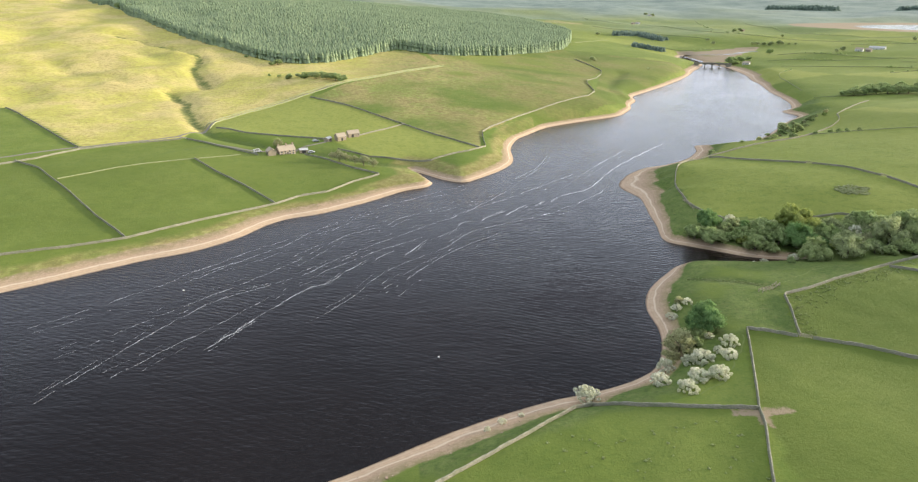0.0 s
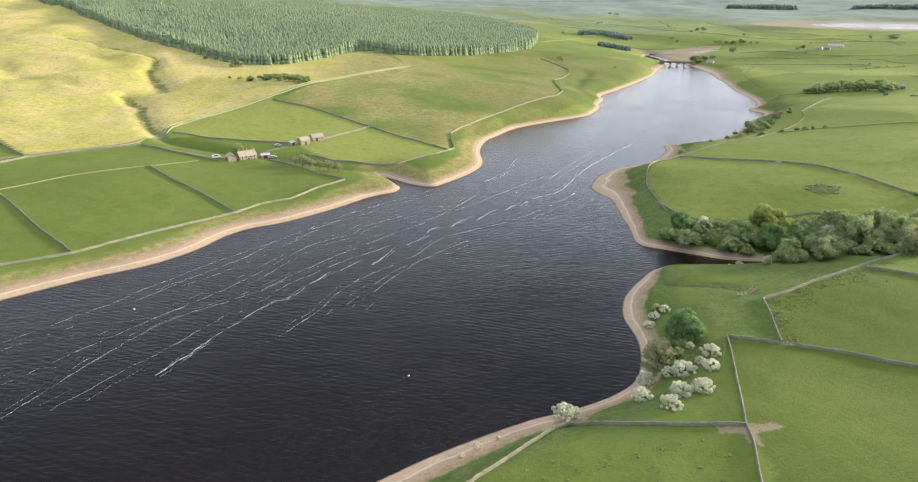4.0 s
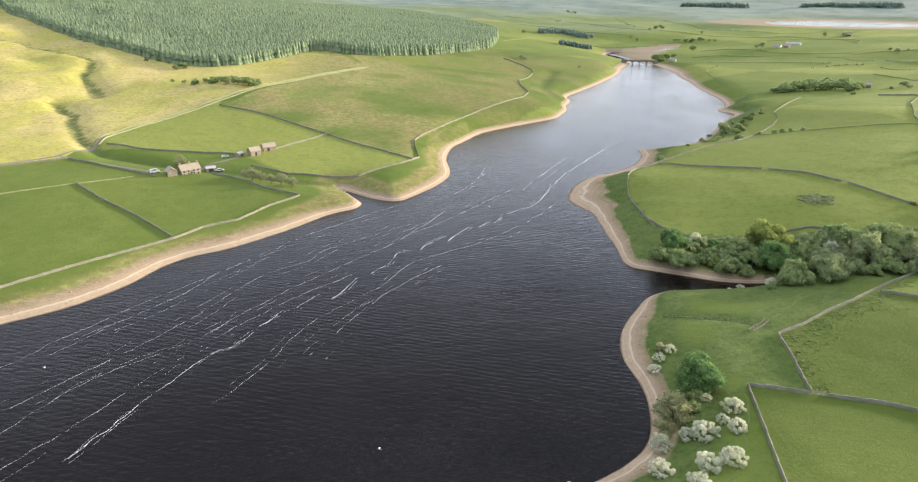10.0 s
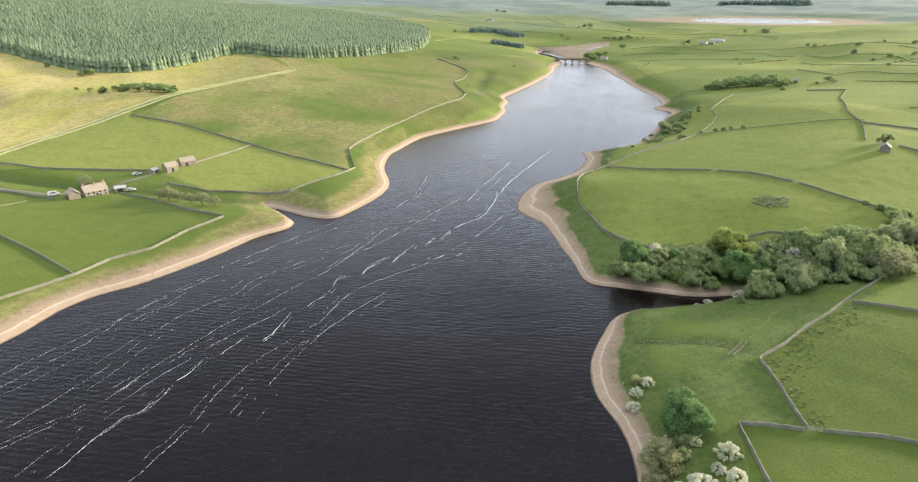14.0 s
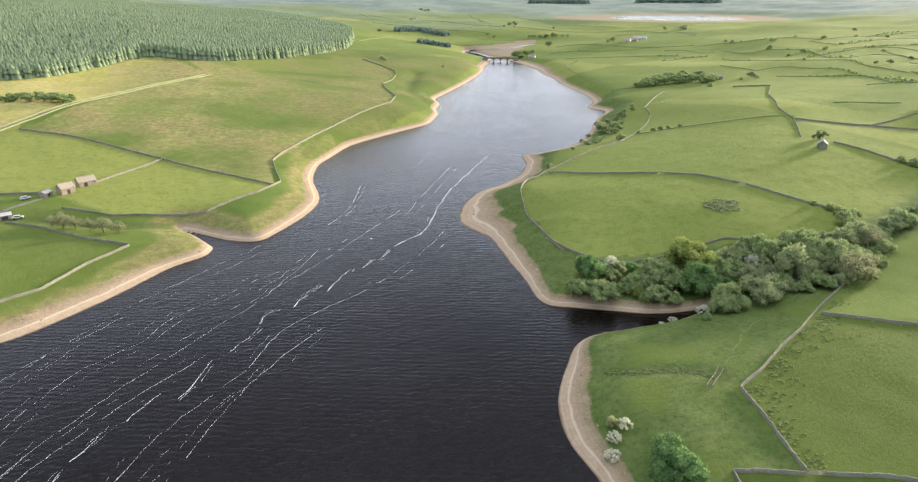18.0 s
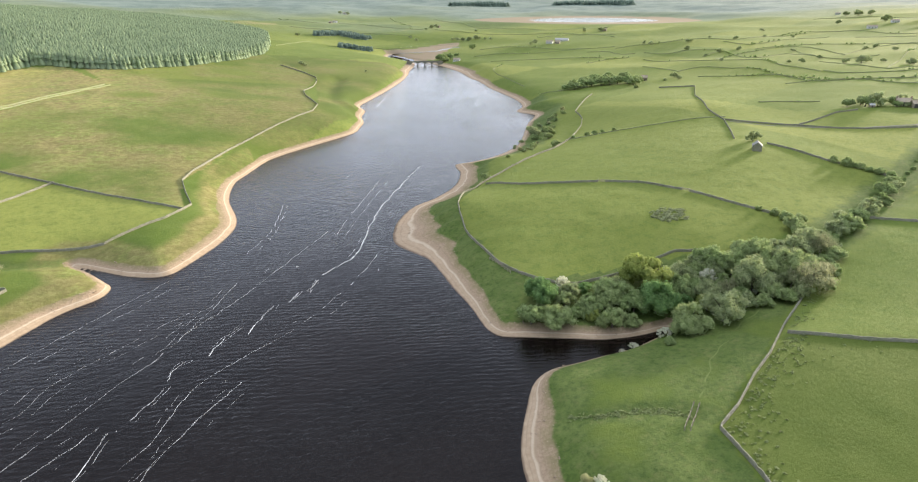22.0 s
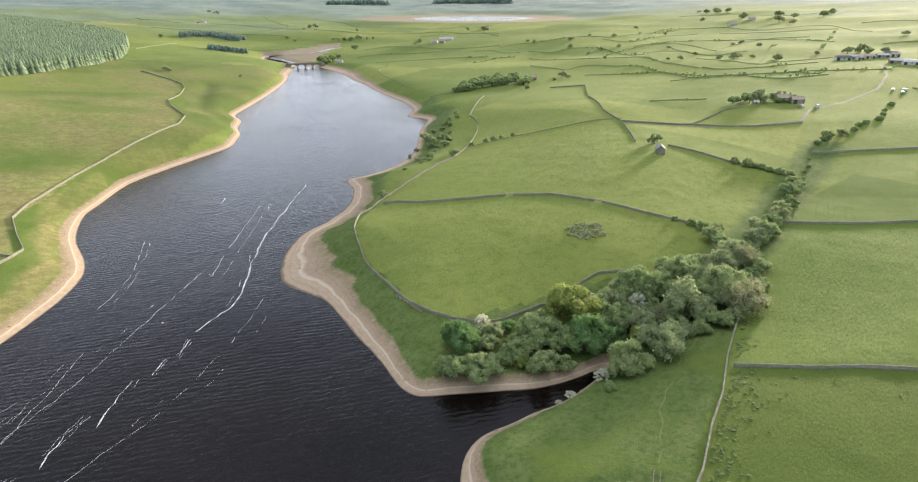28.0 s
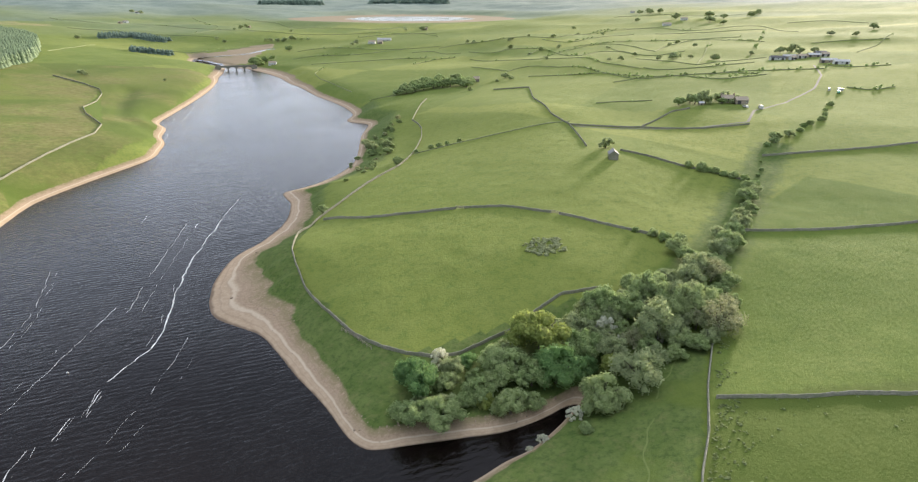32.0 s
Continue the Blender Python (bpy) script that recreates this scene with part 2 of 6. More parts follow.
# ---- materials ----
class Nodes:
    """A material's node tree in short form."""

    def __init__(self, name, roughness=0.9, metal=0.0, spec=0.3):
        self.m = bpy.data.materials.new(name)
        self.m.use_nodes = True
        self.t = self.m.node_tree
        self.b = self.t.nodes["Principled BSDF"]
        self.b.inputs["Roughness"].default_value, self.b.inputs["Metallic"].default_value = roughness, metal
        self.b.inputs["Specular IOR Level"].default_value = spec
        self.place = self.t.nodes.new("ShaderNodeNewGeometry").outputs["Position"]

    def put(self, value, socket):
        if isinstance(value, bpy.types.NodeSocket):
            self.t.links.new(value, socket)
        else:
            socket.default_value = value

    def noise(self, scale, detail=4, rough=0.55, vec=None):
        n = self.t.nodes.new("ShaderNodeTexNoise")
        n.inputs["Scale"].default_value, n.inputs["Detail"].default_value, n.inputs["Roughness"].default_value = scale, detail, rough
        self.t.links.new(vec or self.place, n.inputs["Vector"])
        return n.outputs["Fac"]

    def cells(self, scale, vec=None, out="Color"):
        n = self.t.nodes.new("ShaderNodeTexVoronoi")
        n.inputs["Scale"].default_value = scale
        self.t.links.new(vec or self.place, n.inputs["Vector"])
        return n.outputs[out]

    def ramp(self, value, low, high, a=0.0, b=1.0):
        n = self.t.nodes.new("ShaderNodeMapRange")
        n.interpolation_type = "SMOOTHSTEP"
        for slot, v in zip(("Value", "From Min", "From Max", "To Min", "To Max"), (value, low, high, a, b)):
            self.put(v, n.inputs[slot])
        return n.outputs[0]

    def math(self, op, a, b=0.0, c=0.0):
        n = self.t.nodes.new("ShaderNodeMath")
        n.operation = op
        for v, s in zip((a, b, c), n.inputs):
            self.put(v, s)
        return n.outputs[0]

    def mix(self, fac, a, b, kind="MIX"):
        n = self.t.nodes.new("ShaderNodeMix")
        n.data_type, n.blend_type = "RGBA", kind
        for v, s in ((fac, n.inputs[0]), (a, n.inputs[6]), (b, n.inputs[7])):
            self.put((*v, 1) if isinstance(v, tuple) and len(v) == 3 else v, s)
        return n.outputs[2]

    def scaled(self, x, y, z, turn=0.0):
        n = self.t.nodes.new("ShaderNodeMapping")
        n.inputs["Scale"].default_value, n.inputs["Rotation"].default_value = (x, y, z), (0, 0, turn)
        self.t.links.new(self.place, n.inputs["Vector"])
        return n.outputs[0]

    def attr(self, name, out="Color"):
        n = self.t.nodes.new("ShaderNodeAttribute")
        n.attribute_name = name
        return n.outputs[out]

    def split(self, value):
        n = self.t.nodes.new("ShaderNodeSeparateXYZ")
        self.put(value, n.inputs[0])
        return n.outputs

    def chance(self):
        return self.t.nodes.new("ShaderNodeObjectInfo").outputs["Random"]

    def island(self):
        return self.t.nodes.new("ShaderNodeNewGeometry").outputs["Random Per Island"]

    def bump(self, value, strength, distance):
        n = self.t.nodes.new("ShaderNodeBump")
        n.inputs["Strength"].default_value, n.inputs["Distance"].default_value = strength, distance
        self.put(value, n.inputs["Height"])
        self.t.links.new(n.outputs[0], self.b.inputs["Normal"])

    def done(self, colour, roughness=None):
        self.put((*colour, 1) if isinstance(colour, tuple) and len(colour) == 3 else colour, self.b.inputs["Base Color"])
        if roughness is not None:
            self.put(roughness, self.b.inputs["Roughness"])
        return self.m


def ground_material():
    n = Nodes("turf_and_shore", 0.95, spec=0.15)
    cover = n.split(n.attr("cover"))  # rough moor, field tone with some sun and haze, lush bank
    extra = n.split(n.attr("bare"))  # trodden earth, haze tone of the far moor, upstream bed
    fine, mid, broad, patch = n.noise(1.7, 5), n.noise(0.16, 5), n.noise(0.022, 4), n.noise(0.055, 6, 0.65)
    mown = n.mix(n.ramp(broad, 0.3, 0.7), (0.104, 0.151, 0.025), (0.140, 0.185, 0.038))
    mown = n.mix(n.ramp(patch, 0.42, 0.72, 0, 0.5), mown, (0.155, 0.191, 0.050))
    mown = n.mix(n.ramp(n.noise(0.075, 5, 0.6), 0.46, 0.68, 0, 0.6), mown, (0.092, 0.144, 0.022))
    mown = n.mix(cover[1], mown, n.mix(0.7, mown, (0.305, 0.318, 0.080)))
    mown = n.mix(n.ramp(n.noise(0.32, 6, 0.72), 0.44, 0.70, 0, 0.45), mown, (0.076, 0.131, 0.023))
    mown = n.mix(n.ramp(fine, 0.45, 0.75, 0, 0.35), mown, (0.065, 0.112, 0.022))
    mown = n.mix(n.ramp(n.noise(0.7, 3, 0.6), 0.62, 0.75, 0, 0.35), mown, (0.167, 0.203, 0.050))
    moor = n.mix(n.ramp(patch, 0.38, 0.62), (0.300, 0.290, 0.100), (0.200, 0.245, 0.062))
    # western hill: pale dry grass with sunlight painted into its colour
    bleached_sunlit = n.mix(n.ramp(patch, 0.36, 0.62), (0.512, 0.464, 0.148), (0.400, 0.416, 0.100))
    bleached_sunlit = n.mix(n.ramp(n.noise(0.09, 6, 0.7), 0.54, 0.72, 0, 0.4), bleached_sunlit, (0.320, 0.304, 0.084))
    moor = n.mix(n.attr("cover", "Alpha"), moor, bleached_sunlit)
    moor = n.mix(n.ramp(mid, 0.48, 0.72, 0, 0.6), moor, (0.275, 0.245, 0.105))
    moor = n.mix(n.ramp(n.noise(0.035, 7, 0.7), 0.43, 0.57, 0, 0.55), moor, (0.310, 0.230, 0.115))
    moor = n.mix(n.ramp(fine, 0.42, 0.75, 0, 0.4), moor, (0.19, 0.185, 0.060))
    lush = n.mix(n.ramp(mid, 0.3, 0.7), (0.086, 0.129, 0.029), (0.129, 0.169, 0.048))
    lush = n.mix(n.ramp(n.noise(0.7, 5, 0.75), 0.42, 0.66, 0, 0.65), lush, (0.045, 0.079, 0.019))
    lush = n.mix(n.ramp(n.noise(0.4, 6, 0.7), 0.5, 0.7, 0, 0.6), lush, (0.159, 0.168, 0.062))
    tuft = n.noise(0.26, 8, 0.8)
    moor = n.mix(n.ramp(tuft, 0.47, 0.57, 0, 0.9), moor, n.mix(0.62, moor, (0.15, 0.125, 0.05)))
    moor = n.mix(n.ramp(tuft, 0.46, 0.36, 0, 0.5), moor, n.mix(0.5, moor, (0.60, 0.54, 0.24)))
    # a smoother coat of the same sunlit grass tone
    plain = n.mix(n.ramp(n.noise(0.02, 6, 0.65), 0.40, 0.60), (0.59, 0.485, 0.205), (0.47, 0.445, 0.105))
    plain = n.mix(n.ramp(n.noise(0.05, 6, 0.7, n.scaled(1.0, 0.45, 1, radians(35))), 0.50, 0.66, 0, 0.6), plain, (0.33, 0.335, 0.08))
    plain = n.mix(n.ramp(n.noise(0.35, 8, 0.85), 0.47, 0.60, 0, 0.75), plain, (0.27, 0.225, 0.085))
    plain = n.mix(n.ramp(n.noise(0.3, 6, 0.75), 0.40, 0.30, 0, 0.6), plain, (0.66, 0.58, 0.30))
    moor = n.mix(n.math("MULTIPLY", n.attr("cover", "Alpha"), 0.72), moor, plain)
    turf = n.mix(n.ramp(n.math("ADD", cover[0], n.math("MULTIPLY", n.math("SUBTRACT", patch, 0.5), 0.6)), 0.3, 0.7), mown, moor)
    turf = n.mix(n.math("SUBTRACT", 1.0, n.attr("bare", "Alpha")), turf, n.mix(0.72, turf, (0.080, 0.108, 0.021)))  # darker green of some fields, cloud shade painted in with it
    # distant haze put into the moor's colour as pale grey-green
    hazed_fell = n.mix(n.ramp(n.noise(0.009, 8, 0.7), 0.40, 0.60), (0.215, 0.262, 0.222), (0.150, 0.198, 0.172))
    turf = n.mix(extra[1], turf, hazed_fell)
    turf = n.mix(n.ramp(n.math("ADD", cover[2], n.math("MULTIPLY", n.math("SUBTRACT", mid, 0.5), 0.5)), 0.35, 0.65), turf, lush)
    z = n.split(n.place)[2]
    zz = n.math("ADD", z, n.math("MULTIPLY", n.math("SUBTRACT", n.noise(0.3, 6, 0.65), 0.5), 0.75))
    level = n.math("ADD", z, n.math("MULTIPLY", n.math("SUBTRACT", n.noise(0.16, 5, 0.6), 0.5), 0.35))
    sand = n.mix(n.ramp(n.noise(0.6, 6, 0.7), 0.3, 0.7), (0.383, 0.285, 0.191), (0.469, 0.362, 0.254))
    stones = n.mix(n.ramp(n.noise(1.3, 6, 0.75), 0.35, 0.65), (0.310, 0.223, 0.151), (0.425, 0.319, 0.225))
    stones = n.mix(n.ramp(n.noise(0.12, 4, 0.6), 0.45, 0.65, 0, 0.5), stones, (0.357, 0.281, 0.183))
    rim = n.mix(n.ramp(level, 0.85, 1.35), sand, stones)
    strand = n.ramp(n.math("SINE", n.math("MULTIPLY", level, 17.0)), 0.55, 0.98, 0, 0.34)  # lines left by the falling water
    rim = n.mix(strand, rim, (0.281, 0.208, 0.145))
    drift = n.math("MULTIPLY", n.ramp(level, 0.78, 0.92), n.ramp(level, 1.0, 1.14, 1, 0))
    rim = n.mix(n.math("MULTIPLY", drift, 0.6), rim, (0.578, 0.484, 0.365))
    rough = n.math("MULTIPLY", n.ramp(zz, 1.15, 2.3), n.ramp(n.noise(0.35, 7, 0.75), 0.36, 0.56, 0.15, 0.9))  # weeds and dead grass creeping down
    rim = n.mix(rough, rim, (0.215, 0.185, 0.095))
    rim = n.mix(n.ramp(level, 0.0, 0.22, 0.75, 0), rim, (0.089, 0.061, 0.043))
    shore = n.ramp(zz, TOP_WATER - 0.35, TOP_WATER + 0.1)
    shore = n.math("MULTIPLY", shore, n.ramp(extra[2], 0.3, 0.7, 1, 0))
    land = n.mix(n.ramp(n.math("ADD", extra[0], n.math("MULTIPLY", n.math("SUBTRACT", n.noise(0.8, 4), 0.5), 0.7)), 0.35, 0.6), turf, (0.27, 0.215, 0.145))
    colour = n.mix(shore, rim, land)
    lumps = n.math("ADD", n.math("MULTIPLY", n.noise(0.9, 6, 0.7), 1.0), n.math("MULTIPLY", n.noise(3.5, 3), 0.3))
    lumps = n.math("ADD", lumps, n.math("MULTIPLY", n.math("MULTIPLY", n.noise(0.16, 8, 0.72), 5.0), n.attr("cover", "Alpha")))
    n.bump(lumps, 0.65, 0.33)
    return n.done(colour)


def water_material():
    n = Nodes("peaty_water", 0.06, spec=0.5)
    n.b.inputs["IOR"].default_value = 1.33
    swell = n.noise(1.5, 3, 0.6, n.scaled(0.22, 1.0, 1, radians(-24)))
    chop = n.noise(3.6, 3, 0.65, n.scaled(0.3, 1.0, 1, radians(-16)))
    gust = n.math("MULTIPLY", n.ramp(n.noise(0.012, 3), 0.3, 0.7, 0.7, 1.15), n.ramp(n.noise(0.5, 4, 0.7, n.scaled(0.45, 1.0, 1, radians(-28))), 0.36, 0.62, 0.5, 1.1))
    long = n.noise(0.6, 3, 0.6, n.scaled(0.3, 1.0, 1, radians(-28)))
    h = n.math("MULTIPLY", n.math("ADD", n.math("ADD", swell, n.math("MULTIPLY", chop, 0.55)), n.math("MULTIPLY", long, 1.2)), gust)
    h = n.math("ADD", h, n.math("MULTIPLY", n.noise(0.16, 4, 0.65, n.scaled(0.4, 1.0, 1, radians(-26))), 2.8))
    train = n.t.nodes.new("ShaderNodeTexWave")  # long low ripples across the wind
    train.bands_direction = "Y"
    for slot, v in zip(("Scale", "Distortion", "Detail", "Detail Scale", "Detail Roughness"), (0.16, 5.0, 3.0, 1.2, 0.6)):
        train.inputs[slot].default_value = v
    n.put(n.scaled(1, 1, 1, radians(22)), train.inputs["Vector"])
    h = n.math("ADD", h, n.math("MULTIPLY", n.math("MULTIPLY", train.outputs["Fac"], n.ramp(n.noise(0.03, 4), 0.35, 0.65, 0.35, 1.0)), 0.75))
    n.bump(h, 0.32, 0.16)
    return n.done(n.mix(n.ramp(n.noise(0.02, 2), 0.3, 0.7), (0.0042, 0.0027, 0.0024), (0.0070, 0.0046, 0.0040)))


def leaf_material(name, dark, light, hue=None, through_leaf=0.38, patchy=0.28):
    n = Nodes(name, 0.75, spec=0.2)
    c = n.mix(n.ramp(n.island(), 0.0, 1.0), dark, light)
    c = n.mix(n.ramp(n.chance(), 0.0, 1.0, 0, 0.45), c, hue or light)
    c = n.mix(n.ramp(n.noise(0.8, 3), 0.35, 0.7, 0, patchy), c, dark)
    glow = n.t.nodes.new("ShaderNodeBsdfTranslucent")
    both = n.t.nodes.new("ShaderNodeMixShader")
    both.inputs[0].default_value = through_leaf
    n.put(c, glow.inputs["Color"])
    n.t.links.new(n.b.outputs[0], both.inputs[1])
    n.t.links.new(glow.outputs[0], both.inputs[2])
    n.t.links.new(both.outputs[0], n.t.nodes["Material Output"].inputs[0])
    return n.done(c)


def stone_material(name, a, b, mortar, scale=2.2):
    n = Nodes(name, 0.92, spec=0.2)
    stone = n.cells(scale, n.scaled(1, 1, 2.2))
    s = n.split(stone)
    c = n.mix(s[0], a, b)
    c = n.mix(n.ramp(n.noise(0.25, 6, 0.75), 0.4, 0.68, 0, 0.75), c, mortar)
    c = n.mix(n.ramp(n.noise(7, 4), 0.4, 0.7, 0, 0.35), c, (0.10, 0.095, 0.08))
    n.bump(n.cells(scale, n.scaled(1, 1, 2.2), "Distance"), 0.8, 0.12)
    return n.done(c)


def plain_material(name, a, b, roughness=0.8, scale=3.0, metal=0.0):
    n = Nodes(name, roughness, metal)
    c = n.mix(n.ramp(n.noise(scale, 5, 0.65), 0.3, 0.7), a, b)
    c = n.mix(n.ramp(n.noise(scale * 7, 3), 0.45, 0.75, 0, 0.3), c, tuple(v * 0.6 for v in a))
    n.bump(n.noise(scale * 5, 4), 0.35, 0.03)
    return n.done(c)


GROUND = ground_material()
WATER = water_material()
WALLING = stone_material("dry_stone", (0.22, 0.21, 0.165), (0.34, 0.325, 0.26), (0.185, 0.205, 0.125))
# greener, paler stone; haze over the far walls is in its colour
MOSSY_HAZY = stone_material("mossy_hazy_stone", (0.25, 0.27, 0.15), (0.33, 0.345, 0.20), (0.24, 0.285, 0.115))
HOUSE_STONE = stone_material("house_stone", (0.36, 0.30, 0.225), (0.47, 0.40, 0.31), (0.30, 0.26, 0.20), 1.6)
SLATE = plain_material("roof_slate", (0.44, 0.37, 0.28), (0.32, 0.27, 0.21), 0.8, 1.2)
DARK_ROOF = plain_material("dark_sheet_roof", (0.075, 0.075, 0.085), (0.13, 0.13, 0.14), 0.6, 1.0)
GREY_ROOF = plain_material("grey_slab_roof", (0.20, 0.20, 0.195), (0.30, 0.30, 0.285), 0.8, 1.0)
PALE_ROOF = plain_material("pale_sheet_roof", (0.42, 0.42, 0.42), (0.55, 0.55, 0.54), 0.5, 0.8)
GLASS = plain_material("window_glass", (0.02, 0.022, 0.026), (0.04, 0.042, 0.05), 0.12, 2.0)
WOOD = plain_material("weathered_wood", (0.30, 0.26, 0.20), (0.42, 0.37, 0.30), 0.85, 4.0)
WHITE = plain_material("white_paint", (0.58, 0.58, 0.56), (0.66, 0.66, 0.65), 0.35, 2.0)
GREEN_SHEET = plain_material("green_sheet", (0.16, 0.42, 0.34), (0.22, 0.50, 0.42), 0.5, 2.0)
RUBBER = plain_material("rubber", (0.02, 0.02, 0.02), (0.035, 0.035, 0.035), 0.8, 4.0)
BARK = plain_material("bark", (0.10, 0.085, 0.065), (0.17, 0.15, 0.12), 0.95, 5.0)
ASPHALT = plain_material("worn_lane", (0.17, 0.155, 0.13), (0.24, 0.22, 0.185), 0.9, 1.5)
LEAF = leaf_material("broad_leaves", (0.235, 0.32, 0.13), (0.41, 0.50, 0.22), (0.44, 0.48, 0.235), 0.5)
SYCAMORE = leaf_material("sycamore_leaves", (0.112, 0.205, 0.072), (0.240, 0.375, 0.138), None, 0.55)
FRESH = leaf_material("yellow_green_leaves", (0.22, 0.28, 0.07), (0.37, 0.42, 0.13), None, 0.55)
WILLOW = leaf_material("grey_green_leaves", (0.27, 0.325, 0.165), (0.46, 0.515, 0.275), None, 0.55)
OSIER = leaf_material("osier_leaves", (0.33, 0.35, 0.17), (0.55, 0.55, 0.32), None, 0.55)
HAWTHORN = leaf_material("hawthorn_blossom", (0.44, 0.48, 0.31), (0.95, 0.93, 0.85), (0.93, 0.91, 0.81), 0.5, 0.55)
GORSE = leaf_material("scrub_leaves", (0.16, 0.21, 0.08), (0.32, 0.37, 0.17), None, 0.5)
BRACKEN = leaf_material("bracken_leaves", (0.25, 0.30, 0.15), (0.44, 0.47, 0.27), None, 0.5)
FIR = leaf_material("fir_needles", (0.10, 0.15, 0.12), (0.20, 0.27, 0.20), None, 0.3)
BUDDING = leaf_material("budding_leaves", (0.245, 0.265, 0.14), (0.41, 0.42, 0.245), None, 0.5)
SPRUCE = leaf_material("spruce_needles", (0.270, 0.350, 0.215), (0.400, 0.490, 0.285), None, 0.4, 0.2)


def foam_material():
    n = Nodes("wind_foam", 0.6)
    n.m.blend_method = "HASHED"
    torn = n.ramp(n.math("ADD", n.noise(1.6, 4, 0.7), n.math("MULTIPLY", n.noise(0.1, 3), 0.5)), 0.50, 0.80, 0.05, 0.9)
    n.put(torn, n.b.inputs["Alpha"])
    return n.done((0.86, 0.87, 0.88))


FOAM = foam_material()

# ---- helpers ----
def mesh_of(name, verts, faces, material, smooth=False):
    me = bpy.data.meshes.new(name)
    me.from_pydata([tuple(v) for v in verts], [], [tuple(f) for f in faces])
    me.materials.append(material)
    if smooth:
        me.shade_smooth()
    me.update()
    return me


def part(name, bm, material, parent=None, label="", smooth=False):
    """Links a bmesh, or a ready mesh, as one object under a thing or a part."""
    if isinstance(bm, bmesh.types.BMesh):
        me = bpy.data.meshes.new(name)
        bm.to_mesh(me)
        bm.free()
        me.materials.append(material)
        if smooth:
            me.shade_smooth()
    else:
        me = bm
    ob = new(name, me)
    ob.parent = parent
    return tagged(ob, label)


def box(bm, x0, x1, y0, y1, z0, z1):
    v = [bm.verts.new(p) for p in ((x0, y0, z0), (x1, y0, z0), (x1, y1, z0), (x0, y1, z0), (x0, y0, z1), (x1, y0, z1), (x1, y1, z1), (x0, y1, z1))]
    for f in ((3, 2, 1, 0), (4, 5, 6, 7), (0, 1, 5, 4), (1, 2, 6, 5), (2, 3, 7, 6), (3, 0, 4, 7)):
        bm.faces.new([v[i] for i in f])


def boxed(*sizes):
    bm = bmesh.new()
    for s in sizes:
        box(bm, *s)
    return bm


LIE = {}


def lie(x, y):
    """The height of the built ground, read from its grid."""
    x, y = np.asarray(x, float), np.asarray(y, float)
    i, j = np.clip(np.searchsorted(LIE["x"], x) - 1, 0, len(LIE["x"]) - 2), np.clip(np.searchsorted(LIE["y"], y) - 1, 0, len(LIE["y"]) - 2)
    u, v = (x - LIE["x"][i]) / (LIE["x"][i + 1] - LIE["x"][i]), (y - LIE["y"][j]) / (LIE["y"][j + 1] - LIE["y"][j])
    z = LIE["z"]
    return (z[j, i] * (1 - u) + z[j, i + 1] * u) * (1 - v) + (z[j + 1, i] * (1 - u) + z[j + 1, i + 1] * u) * v


def z_at(x, y):
    return float(lie(x, y))


def along(points, step):
    """Places every step metres along a line, with its way at each."""
    p = np.array(points, float)
    seg = np.hypot(*np.diff(p, axis=0).T)
    run = np.r_[0, np.cumsum(seg)]
    s = np.linspace(0, run[-1], max(2, int(run[-1] / step) + 1))
    q = np.stack([np.interp(s, run, p[:, 0]), np.interp(s, run, p[:, 1])], 1)
    w = np.gradient(q, axis=0)
    return q, w / (np.hypot(*w.T)[:, None] + 1e-9)


def within(x, y, ring):
    """Which places lie inside a ring."""
    inside = np.zeros(np.shape(x), bool)
    for (ax, ay), (bx, by) in zip(ring, ring[1:] + ring[:1]):
        if ay != by:
            inside ^= ((ay > y) != (by > y)) & (x < (bx - ax) * (y - ay) / (by - ay) + ax)
    return inside


def smooth_way(points, steps=5):
    """An open curve through the points."""
    p = np.array([points[0], *points, points[-1]], float)
    out = []
    for a, b, c, d in zip(p, p[1:], p[2:], p[3:]):
        for u in np.arange(steps) / steps:
            out.append(0.5 * (2 * b + (c - a) * u + (2 * a - 5 * b + 4 * c - d) * u * u + (3 * b - a - 3 * c + d) * u ** 3))
    return out + [p[-1]]


def near_line(x, y, points):
    """The distance to a line."""
    best = np.full(np.shape(x), 1e9)
    for (ax, ay), (bx, by) in zip(points, points[1:]):
        dx, dy = bx - ax, by - ay
        u = np.clip(((x - ax) * dx + (y - ay) * dy) / (dx * dx + dy * dy + 1e-9), 0, 1)
        best = np.minimum(best, np.hypot(x - ax - u * dx, y - ay - u * dy))
    return best


# ---- the land ----

